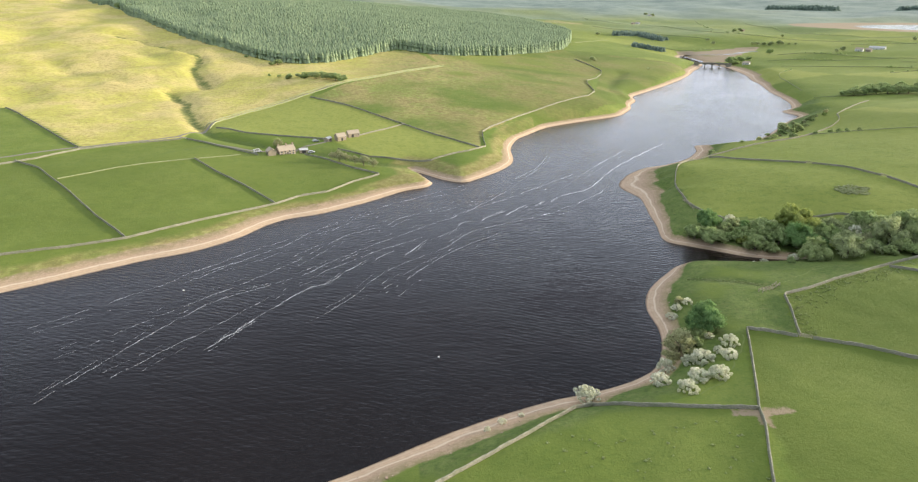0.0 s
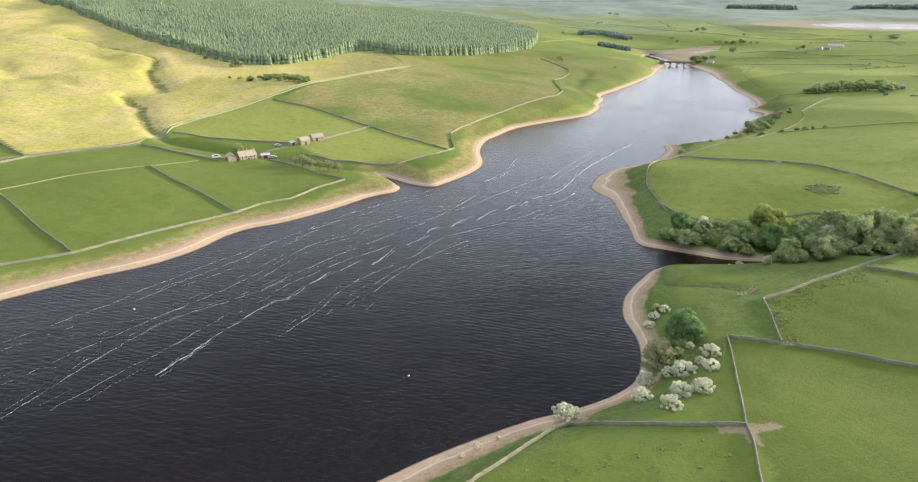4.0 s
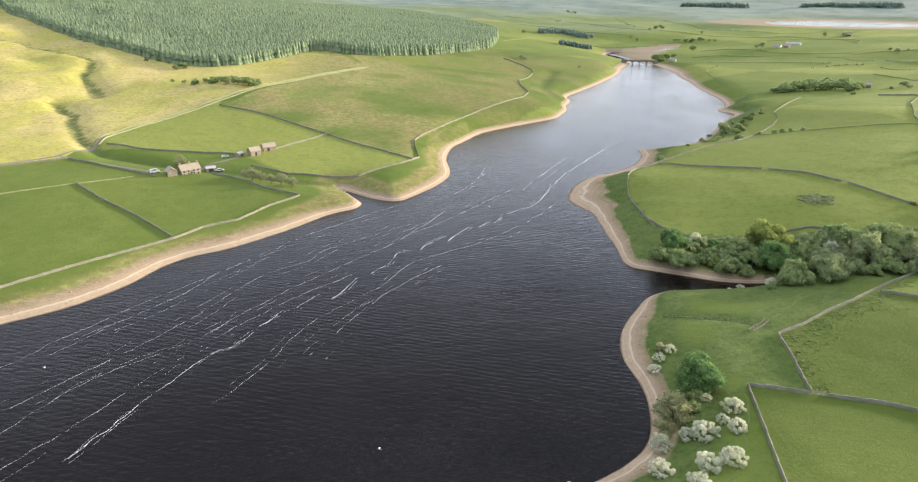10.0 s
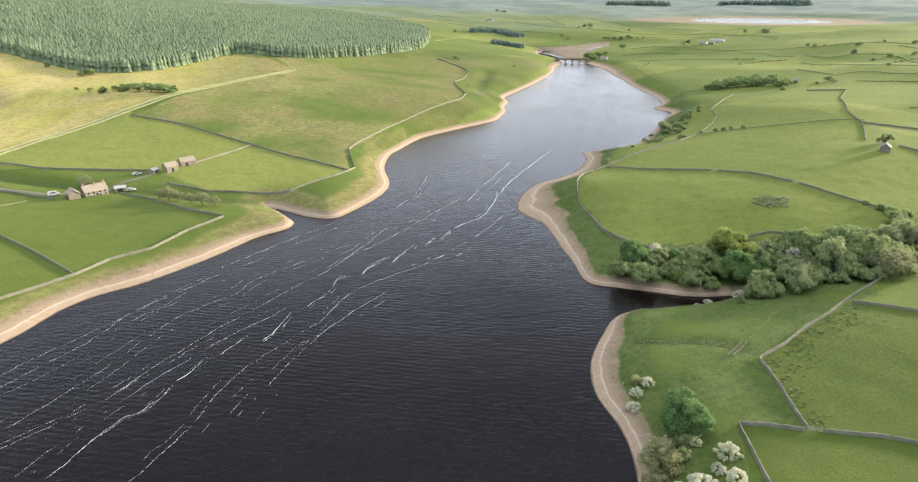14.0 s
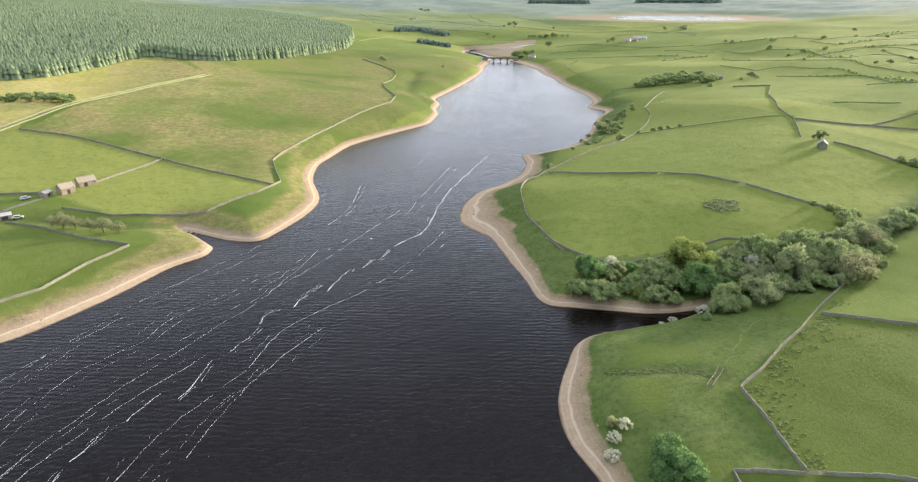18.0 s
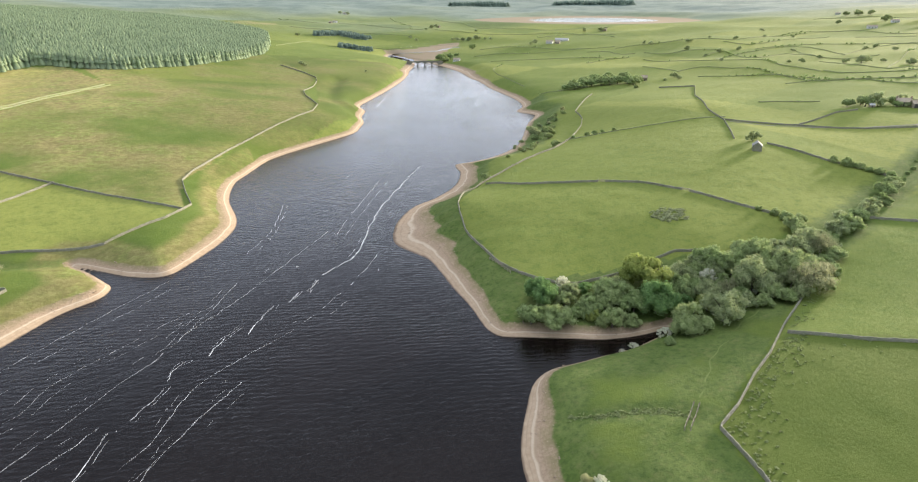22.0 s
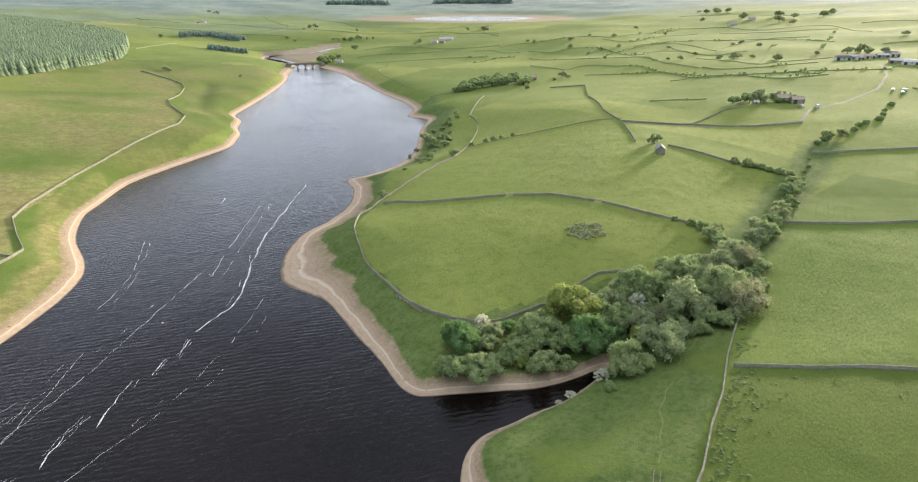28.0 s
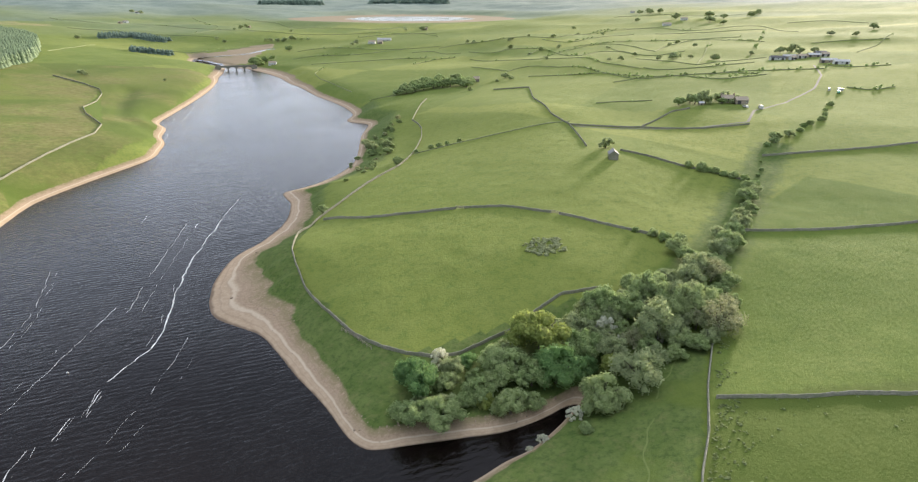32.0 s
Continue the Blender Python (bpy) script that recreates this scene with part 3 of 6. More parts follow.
# walls of the fields, as lines on the plan
WALLS = (
    ((186, 227), (182, 222), (160, 212), (143, 203), (131, 198), (118, 191.5), (108.5, 188), (105, 176), (99.5, 160)),
    ((86.5, 165.5), (92, 163), (98.5, 159.3)),
    ((102, 157.7), (112, 153), (122, 145), (150, 128), (200, 96)),
    ((86.5, 165.5), (84, 158), (79.5, 146), (74.5, 133), (70, 121.5)),
    ((70, 121.5), (58, 124), (45, 128), (34, 134.5), (30, 133), (22, 125), (13, 117), (2, 108), (-5, 102), (-20, 88)),
    ((70, 121.5), (68.5, 115), (65, 106), (61, 95), (55, 80)),
    ((156, 208), (162, 200), (168, 193), (176, 186), (183, 178), (215, 150), (260, 118)),
    ((118, 276), (115, 283), (113, 294), (115, 315), (119, 333), (124, 348), (129, 360), (140, 376), (155, 386), (166, 392), (186, 402), (205, 412), (226, 422), (247, 438), (262, 452)),
    ((262, 452), (281, 471), (298, 492), (306, 506), (312, 520), (332, 540), (352, 560), (373, 578)),
    ((155, 381), (163, 362), (179, 348), (191.8, 338.2)),
    ((194.2, 335.8), (205, 324), (212.4, 305.6)),
    ((213.6, 302.4), (218, 288), (222, 277), (227, 264)),
    ((118, 276), (123, 270), (129, 267), (141, 266), (147, 265), (160, 266), (171, 266), (182, 260)),
    ((428, 552), (442, 523), (382, 465), (342, 415), (331, 391), (313, 370), (296, 352)),
    ((331, 391), (346, 377), (357, 359), (372, 327), (395, 312)),
    ((360, 360), (402, 365), (413, 359)),
    ((248, 438), (265, 429), (280, 419), (296, 410.6), (315, 404), (331, 399), (338, 396.5)),
    ((300, 334), (301, 318), (302, 302), (306, 286), (308, 273)),
    ((254, 248), (270, 231), (290, 214), (330, 182)),
    ((345, 282), (388, 251), (430, 222)),
    ((-200, 215), (-180, 227), (-163, 236), (-142, 249), (-127, 264), (-108, 284), (-92, 299), (-83, 311), (-70, 320), (-60, 337), (-46, 352), (-65, 365), (-82, 382), (-100, 396)),
    ((-256, 352), (-234, 339), (-196, 302), (-167, 272), (-142, 249)),
    ((-159, 368), (-138, 345), (-115, 324), (-92, 299)),
    ((-214, 322), (-193, 344), (-173, 359), (-159, 368), (-137, 384)),
    ((-300, 300), (-259, 345), (-247, 357), (-233, 379), (-209, 398), (-185, 412)),
    ((-353, 490), (-298, 439), (-261, 404), (-236, 382)),
    ((-182, 413), (-153, 399), (-127, 387)),
    ((-175, 449), (-150, 436), (-116, 431), (-93, 428)),
    ((-128, 545), (-89, 519), (-42, 472), (-19, 446), (0, 426), (14, 412)),
    ((14, 412), (6, 402), (-18, 385), (-39, 387), (-57, 390), (-80, 405)),
    ((14, 412), (18, 420), (17, 440), (17, 460), (24, 477), (55, 528), (97, 582), (126, 619), (138, 650), (140, 700), (146, 735), (164, 770), (178, 808), (183, 833), (178, 863), (163, 924)),
    ((-42, 472), (-74, 436)),
)
ROAD = ((-330, 300), (-268, 356), (-237, 384), (-190, 417), (-183, 437), (-183, 470), (-166, 503), (-131, 558), (-101, 602), (-70, 650), (-20, 730))
LANE = ((-188, 417), (-153, 402), (-130, 394), (-112, 402), (-88, 424))
HILL_LANE = ((332, 388), (374, 331), (400, 315), (432, 326), (470, 324), (539, 330), (596, 346), (650, 372))
FOREST = [(-427, 900), (-361, 835), (-296, 776), (-246, 747), (-203, 720), (-172, 715), (-148, 725), (-115, 775), (-79, 835), (-41, 822), (-4, 824), (59, 879),
          (116, 953), (163, 1037), (195, 1163), (225, 1330), (150, 1700), (-100, 1900), (-500, 1700), (-760, 1350)]


def grid_axis(fine0, fine1, step, low, high, growth=1.12):
    mid = list(np.arange(fine0, fine1 + 0.1, step))
    s, v = step, mid[-1]
    while v < high:
        s = min(s * growth, 90)
        v += s
        mid.append(v)
    s, v = step, mid[0]
    while v > low:
        s = min(s * growth, 90)
        v -= s
        mid.insert(0, v)
    return np.array(mid)


def build_ground():
    xs, ys = grid_axis(-190, 300, 2.0, -4600, 4750, 1.03), grid_axis(86, 480, 2.0, -2600, 4750, 1.02)
    gx, gy = np.meshgrid(xs, ys)
    x, y = gx.ravel(), gy.ravel()
    z = height(x, y)
    nx, ny = len(xs), len(ys)
    LIE.update(x=xs, y=ys, z=z.reshape(ny, nx))
    i = (np.arange(ny - 1)[:, None] * nx + np.arange(nx - 1)[None]).ravel()
    quads = np.stack([i, i + 1, i + nx + 1, i + nx], 1)
    me = bpy.data.meshes.new("ground")
    me.vertices.add(len(x))
    me.vertices.foreach_set("co", np.stack([x, y, z], 1).ravel())
    me.loops.add(quads.size)
    me.loops.foreach_set("vertex_index", quads.ravel())
    me.polygons.add(len(quads))
    me.polygons.foreach_set("loop_start", np.arange(0, quads.size, 4))
    me.polygons.foreach_set("loop_total", np.full(len(quads), 4))
    me.update(calc_edges=True)
    d = rim_distance(x, y)
    far = np.hypot(x, y)
    cover, bare = np.zeros((len(x), 4)), np.zeros((len(x), 4))
    # rough grazing: the western hill, the heath above the wall, the far moors
    hill = within(x, y, [(-2000, 200), (-420, 300), (-353, 490), (-236, 384), (-185, 414), (-183, 470), (-131, 558), (-70, 650), (-20, 740), (-60, 840), (-203, 720), (-427, 900), (-800, 1500), (-3000, 2500)])
    heath = within(x, y, [(-128, 545), (-42, 472), (-19, 446), (14, 412), (17, 460), (55, 528), (126, 619), (138, 650), (146, 735), (183, 833), (165, 1035), (59, 879), (-41, 822), (-20, 730)])
    cover[:, 0] = np.where(hill, 0.85, 0) + np.where(heath, 0.56 + 0.25 * wobble(x, y, 90, 21) + 0.3 * wobble(x, y, 34, 23), 0)
    cover[:, 0] = np.maximum(cover[:, 0], np.clip((far - 2100) / 700 + 0.4 * wobble(x, y, 300, 22), 0, 0.45))
    strip = within(x, y, [(17, 440), (55, 528), (126, 619), (138, 650), (183, 833), (165, 1035), (352, 975), (267, 832), (191, 702), (173, 636), (101, 547), (52, 487)])
    cover[:, 0] = np.where(strip, 0.42 + 0.35 * wobble(x, y, 40, 24), cover[:, 0])
    shoreside = np.clip(1.6 - d / 14, 0, 1) * ((x < 30) | ((x < 62) & (y > 330))) * (y > 150) * (0.95 + 0.3 * wobble(x, y, 12, 33))
    cover[:, 0] = np.maximum(cover[:, 0], shoreside)
    cx, cy = np.floor((x * 0.94 + y * 0.34) / 105 + 0.35 * wobble(x, y, 160, 25)), np.floor((y * 0.94 - x * 0.34) / 140 + 0.35 * wobble(x, y, 180, 26))
    tone = np.abs(np.sin(cx * 12.9898 + cy * 78.233) * 43758.5453) % 1.0
    # far fields start paler, a little haze put into their tone
    cover[:, 1] = np.where((far > 620) | (x > 330), 0.15 + 0.8 * tone ** 1.6, 0.12 + 0.15 * wobble(x, y, 120, 27))
    lit = within(x, y, [(300, 336), (330, 392), (372, 330), (395, 312), (345, 290), (310, 275)])
    cover[:, 1] = np.where(lit, 0.9, cover[:, 1])
    # east pasture lighter, with haze put into its tone
    cover[:, 1] = np.where((x > 110) & (y > 255) & (far < 620) & (x < 330), 0.46 + 0.15 * wobble(x, y, 70, 31), cover[:, 1])
    # farm fields: sunshine painted in as a yellower tone
    farm = within(x, y, [(-183, 440), (-183, 470), (-131, 558), (-128, 545), (-89, 519), (-42, 472), (14, 412), (-18, 385), (-57, 390), (-90, 428)])
    cover[:, 1] = np.where(farm, 1.0, cover[:, 1])
    bank = np.clip(1.25 - d / np.where(y > 430, 30, 22), 0, 1) * (x > -10) * ((x > 62) | (y < 200)) * ((y < 480) | ((x > 225) & (y < 640)))
    bank = np.maximum(bank, np.clip(0.9 - near_line(x, y, [(143, 240), (182, 238), (233, 247), (290, 264), (364, 284)]) / 22, 0, 1))
    cover[:, 2] = bank
    cover[:, 2] = np.maximum(cover[:, 2], np.where(within(x, y, [(118, 276), (113, 294), (119, 333), (129, 360), (155, 386), (130, 395), (100, 360), (96, 300), (92, 262), (140, 245), (182, 260)]), 0.85, 0))
    south = within(x, y, [(66, 180), (80, 222), (119, 234), (143, 238), (183, 224), (160, 212), (108, 188), (100, 160), (88, 166), (80, 150), (60, 158)])
    cover[:, 2] = np.maximum(cover[:, 2], np.where(south, 0.62 + 0.3 * wobble(x, y, 14, 30) + 0.6 * np.exp(-(near_line(x, y, [(78, 217), (83.5, 212.5), (90, 206.5), (98, 203), (104, 199), (107.5, 195)]) / 2.5) ** 2), 0))
    cover[:, 2] = np.maximum(cover[:, 2], 0.5 * np.clip(1 - near_line(x, y, [(-180, 380), (-150, 415), (-100, 415), (-60, 380), (-30, 372)]) / 14, 0, 1))
    bare[:, 0] = 0
    trod = np.maximum(1.1 - near_line(x, y, [(64.5, 120.6), (76.5, 120.6)]) / 2.8, 1.05 - near_line(x, y, [(69.5, 119.5), (69.3, 115.5)]) / 3.2)
    bare[:, 0] = np.maximum(bare[:, 0], 0.75 * np.clip(trod, 0, 1))
    bare[:, 0] = np.maximum(bare[:, 0], np.clip((1.12 - upper_lake(x, y)) * 8, 0, 1))
    bare[:, 2] = ((z < 3.2) & (d > 90)) * 1.0
    # the haze tone grows with distance from the origin
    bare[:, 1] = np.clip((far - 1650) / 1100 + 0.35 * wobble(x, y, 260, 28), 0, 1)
    sluice = near_line(x, y, list(GILL)), near_line(x, y, list(BECK))
    cover[:, 2] = np.maximum(cover[:, 2], np.clip(0.75 - np.minimum(*sluice) / 14, 0, 0.55))
    flats = within(x, y, UPSTREAM)
    bare[:, 0] = np.where(flats, 0.75 + 0.3 * wobble(x, y, 30, 29), bare[:, 0])
    stubble = within(x, y, [(205, 1745), (300, 1725), (350, 1790), (250, 1840)])
    cover[:, 0], bare[:, 1] = np.where(stubble, 0.95, cover[:, 0]), np.where(stubble, 0.1, bare[:, 1])
    croft = within(x, y, [(-226, 528), (-187, 482), (-117, 584), (-148, 616), (-186, 620), (-222, 552)])
    cover[:, 0], cover[:, 1] = np.where(croft, 0.72, cover[:, 0]), np.where(croft, 1.0, cover[:, 1])
    deep = np.where(within(x, y, [(156, 208), (260, 118), (330, 40), (60, 40), (70, 121.5), (86.5, 165.5), (98.5, 159), (105, 176), (108.5, 188), (131, 198)]), 0.85, 0.0)
    deep = deep * np.clip((y - 45) / 60, 0, 1)
    # western shore fields darkened for the cloud shade over them
    deep = np.maximum(deep, np.where(within(x, y, [(-300, 100), (-136, 240), (-60, 312), (-30, 345), (-46, 352), (-100, 396), (-190, 410), (-300, 300), (-420, 200)]), 0.4, 0.0))
    deep = np.maximum(deep, np.where(within(x, y, [(55, 80), (70, 121.5), (45, 128), (34, 134), (-20, 88)]), 0.3, 0.0))
    deep = np.maximum(deep, np.where(south, 0.4, 0.0))
    # shade painted into the western bank, strip and heath, which face the sun
    deep = np.maximum(deep, 0.5 * np.clip(shoreside, 0, 1) * (y > 330))
    deep = np.maximum(deep, np.where(strip, 0.8 + 0.25 * wobble(x, y, 45, 35), 0.0))
    deep = np.maximum(deep, np.where(heath, np.clip((x + 30) / 180, 0, 0.6) + 0.12 * wobble(x, y, 28, 36), 0.0))
    # alpha of cover: where the hill takes its painted sunlight
    cover[:, 3], bare[:, 3] = np.where(hill, np.clip((-60 - x) / 90, 0, 1), 0), 1 - np.clip(deep + 0.12 * wobble(x, y, 30, 34), 0, 1)
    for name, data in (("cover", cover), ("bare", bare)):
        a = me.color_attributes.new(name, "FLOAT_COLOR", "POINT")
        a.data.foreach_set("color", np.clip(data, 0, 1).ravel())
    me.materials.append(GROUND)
    me.shade_smooth()
    return tagged(new("ground", me), "green pasture and tawny moor above a bare sandy rim", "ground", kind="structure")


build_ground()


def build_water():
    me = mesh_of("water", [(-900, -600, 0), (700, -600, 0), (700, 1300, 0), (-900, 1300, 0)], [(0, 1, 2, 3)], WATER)
    tagged(new("water", me), "dark peaty reservoir water ruffled by wind", "water", kind="structure")

    bm = bmesh.new()
    bmesh.ops.create_circle(bm, cap_ends=True, segments=48, radius=330)
    bmesh.ops.translate(bm, vec=(1230, 1710, 34.2), verts=bm.verts)
    tagged(part("water", bm, WATER), "pale shrunken upper reservoir on the far moor", "water", kind="structure")


build_water()


def build_wall(points, high=1.0, wide=0.5, label="low grey dry stone wall with mossy coping", step=1.3, stone=None):
    """A dry stone wall over the ground: battered sides and an uneven top."""
    q, w = along(points, step)
    z = lie(q[:, 0], q[:, 1])
    verts, faces = [], []
    for k, ((x, y), (wx, wy)) in enumerate(zip(q, w)):
        top = high * (1 + 0.10 * math.sin(k * 2.39) * math.sin(k * 0.71) + random.uniform(-0.06, 0.06))
        lean = random.uniform(-0.05, 0.05)
        for off, up in ((-wide / 2, -0.5), (-wide / 2, 0.3), (-wide * 0.32 + lean, top * 0.86), (-wide * 0.2 + lean, top), (wide * 0.2 + lean, top * random.uniform(0.95, 1.03)), (wide * 0.32 + lean, top * 0.86), (wide / 2, 0.3), (wide / 2, -0.5)):
            off *= random.uniform(0.92, 1.1)
            verts.append((x - wy * off, y + wx * off, z[k] + up))
    n = 8
    for k in range(len(q) - 1):
        for j in range(n - 1):
            a = k * n + j
            faces.append((a, a + 1, a + n + 1, a + n))
    faces.append(tuple(range(n)))
    faces.append(tuple(range(len(verts) - 1, len(verts) - n - 1, -1)))
    return tagged(new("dry_stone_wall", mesh_of("dry_stone_wall", verts, faces, stone or WALLING)), label, "wall", "dry stone walls")


for line in WALLS:
    build_wall(line, 0.5 if line[0] in ((-214, 322), (248, 438)) else 1.0, stone=MOSSY_HAZY if line[0] in ((-214, 322), (248, 438)) else None)
for side in (-2.5, 2.7):
    _q, _w = along(ROAD, 12)
    _keep = [(x - wy * side, y + wx * side) for (x, y), (wx, wy) in zip(_q, _w) if y > 440]
    build_wall(_keep, 0.9, stone=MOSSY_HAZY)


# walls between the far fields
FAR_LINES = (
    ((563, 590), (566, 563), (542, 523), (533, 497), (529, 471)), ((490, 471), (508, 467), (526, 463), (545, 443), (561, 428), (572, 409), (577, 389)),
    ((567, 492), (565, 472), (578, 459), (600, 445), (628, 435), (652, 426)), ((636, 545), (616, 506), (614, 487), (607, 460), (638, 455), (670, 446), (707, 438)),
    ((601, 666), (612, 633), (624, 602), (590, 553), (577, 524), (563, 492)), ((623, 668), (675, 687), (716, 694), (760, 692), (779, 670), (760, 623), (706, 565)),
    ((679, 782), (690, 760), (702, 740)), ((670, 843), (657, 781), (689, 781)), ((624, 917), (649, 898), (639, 859), (656, 846)), ((616, 783), (596, 699), (601, 666)),
    ((538, 804), (585, 819), (615, 812)), ((757, 874), (795, 849), (806, 800), (897, 820), (995, 828), (1089, 815)), ((779, 799), (774, 742), (852, 753), (966, 764)),
    ((677, 918), (713, 918), (738, 892), (757, 874)), ((398, 421), (418, 412), (432, 398)), ((470, 943), (496, 920), (523, 901), (564, 872), (590, 838)),
    ((449, 874), (420, 846), (391, 761), (374, 696)), ((358, 640), (378, 629), (407, 628)), ((549, 1124), (583, 1102), (588, 1034), (612, 968), (692, 935)),
    ((495, 1044), (529, 1029), (567, 967), (644, 950)), ((400, 2155), (429, 1835), (532, 1881), (544, 1640), (616, 1531)), ((377, 1300), (432, 1267), (504, 1274), (581, 1280)),
    ((748, 2107), (622, 1615), (518, 1494)), ((643, 1525), (681, 1422), (726, 1347), (802, 1258), (809, 1077)), ((208, 1178), (307, 1351)), ((734, 1220), (803, 1159), (782, 1044)),
    ((706, 565), (806, 606), (907, 619), (954, 583)), ((607, 460), (705, 504), (866, 581)), ((672, 441), (774, 481), (896, 527), (1158, 633)), ((855, 1992), (812, 1611), (837, 1428), (887, 1269)),
    ((338, 1681), (414, 1577), (487, 1482), (542, 1421)), ((978, 732), (1005, 675), (1072, 642), (1136, 623)), ((734, 645), (670, 569)), ((529, 632), (562, 630), (563, 590)), ((535, 694), (534, 646), (529, 632)),
    ((857, 814), (1000, 851), (1091, 803), (1054, 695), (1183, 658), (1039, 536)), ((737, 708), (803, 688), (861, 651), (909, 608), (864, 508)), ((650, 713), (697, 725), (648, 629), (704, 636), (671, 558), (720, 536)), ((510, 585), (526, 547), (537, 515), (515, 463), (544, 441), (539, 403), (575, 381)), ((559, 423), (586, 406), (611, 377), (632, 357)), ((1446, 1139), (1565, 1081), (1482, 884), (1642, 851)), ((654, 366), (654, 347), (690, 323)), ((783, 379), (884, 388), (964, 400)), ((870, 456), (897, 428), (916, 387)), ((1252, 638), (1294, 588), (1308, 512)), ((556, 314), (556, 299), (578, 289)),
)
for line in FAR_LINES:
    build_wall([tuple(p) for p in smooth_way(line)], 0.6, 0.5, "distant field wall grown over with grass", 6.0, MOSSY_HAZY)


# ---- trees ----
def leaf_cloud(rng, lobes, leaves, size, core=0.72):
    """Leaf sprays over the lobes of a crown, with a rough core in each: verts and faces."""
    verts, faces = [], []
    phi = (1 + 5 ** 0.5) / 2
    ico = np.array([(-1, phi, 0), (1, phi, 0), (-1, -phi, 0), (1, -phi, 0), (0, -1, phi), (0, 1, phi), (0, -1, -phi), (0, 1, -phi), (phi, 0, -1), (phi, 0, 1), (-phi, 0, -1), (-phi, 0, 1)]) / math.hypot(1, phi)
    tri = ((0, 11, 5), (0, 5, 1), (0, 1, 7), (0, 7, 10), (0, 10, 11), (1, 5, 9), (5, 11, 4), (11, 10, 2), (10, 7, 6), (7, 1, 8), (3, 9, 4), (3, 4, 2), (3, 2, 6), (3, 6, 8), (3, 8, 9), (4, 9, 5), (2, 4, 11), (6, 2, 10), (8, 6, 7), (9, 8, 1))
    for cx, cy, cz, r in lobes:
        base = len(verts)
        for p in ico:
            verts.append(tuple(np.array((cx, cy, cz)) + p * r * core * rng.uniform(0.8, 1.1)))
        faces += [tuple(base + i for i in t) for t in tri]
        for _ in range(int(leaves * (r / 0.38) ** 2)):
            n = rng.normal(size=3)
            n[2] += 0.25
            n /= np.linalg.norm(n)
            c = np.array((cx, cy, cz)) + n * r * rng.uniform(0.72, 1.12)
            n = n + rng.normal(size=3) * 0.45
            n /= np.linalg.norm(n)
            a = np.cross(n, rng.normal(size=3))
            a /= np.linalg.norm(a)
            b = np.cross(n, a)
            s, q = size * rng.uniform(0.6, 1.35), size * rng.uniform(0.4, 0.9)
            k = len(verts)
            verts += [tuple(c + a * s), tuple(c + b * q + n * 0.25 * q), tuple(c - a * s * 0.9), tuple(c - b * q - n * 0.15 * q)]
            faces.append((k, k + 1, k + 2, k + 3))
    return verts, faces


def dome_lobes(rng, count, tall, low, lobe=1.0):
    """Lobes over an uneven rounded crown of radius 1, in a few leaning masses: x, y, z, radius."""
    masses = [(0.0, 0.0, 0.0, 0.86)] + [(0.52 * math.cos(t), 0.52 * math.sin(t), rng.uniform(-0.30, 0.12), rng.uniform(0.46, 0.64)) for t in rng.uniform(0, 6.28) + np.arange(3) * 2.1 + rng.uniform(-0.4, 0.4, 3)]
    out = []
    for k in range(count):
        mx, my, mz, big = masses[k % 4]
        a, up = k * 2.399 + rng.uniform(-0.5, 0.5), 1 - 1.62 * (k + 0.5) / count
        flat = math.sqrt(max(0.0, 1 - up * up)) * rng.uniform(0.5, 0.85) * big
        out.append((mx + flat * math.cos(a), my + flat * math.sin(a), low + 0.42 * tall + tall * (mz + 0.52 * up * big * rng.uniform(0.7, 1.1)), rng.uniform(0.15, 0.33) * lobe))
    return out


def crown_lobes(rng, count, tall, low, spread=1.0, lobe=1.0):
    """Lobes spread through a crown of radius 1: x, y, z, radius."""
    out = []
    for k in range(count):
        a, u = k * 2.399 + rng.uniform(-0.4, 0.4), (k + 0.5) / count
        z = low + tall * (1 - u) + rng.uniform(-0.1, 0.1)
        edge = math.sin(min(1.0, 0.18 + 0.95 * u) * math.pi * 0.62) * rng.uniform(0.45, 0.78) * spread
        out.append((edge * math.cos(a), edge * math.sin(a), z, rng.uniform(0.22, 0.42) * lobe))
    return out


def trunk_mesh(rng, top, thick, limbs):
    """A tapered trunk with limbs that fork from it."""
    verts, faces = [], []

    def tube(p, q, r0, r1, sides=7):
        w = np.subtract(q, p)
        w = w / np.linalg.norm(w)
        a = np.cross(w, (0.3, 0.9, 0.2))
        a /= np.linalg.norm(a)
        b, k = np.cross(w, a), len(verts)
        for c, r in ((p, r0), (q, r1)):
            for i in range(sides):
                t = 2 * math.pi * i / sides
                verts.append(tuple(np.array(c) + (a * math.cos(t) + b * math.sin(t)) * r))
        faces.extend((k + i, k + (i + 1) % sides, k + sides + (i + 1) % sides, k + sides + i) for i in range(sides))
        faces.append(tuple(k + sides + i for i in range(sides)))

    fork = np.array((rng.uniform(-0.08, 0.08), rng.uniform(-0.08, 0.08), top * 0.55))
    tube((0, 0, -0.15), fork, thick, thick * 0.72)
    for k in range(limbs):
        a = k * 2.4 + rng.uniform(-0.3, 0.3)
        tube(fork, fork + np.array((0.5 * math.cos(a), 0.5 * math.sin(a), top * rng.uniform(0.4, 0.75))), thick * 0.55, thick * 0.12)
    return verts, faces


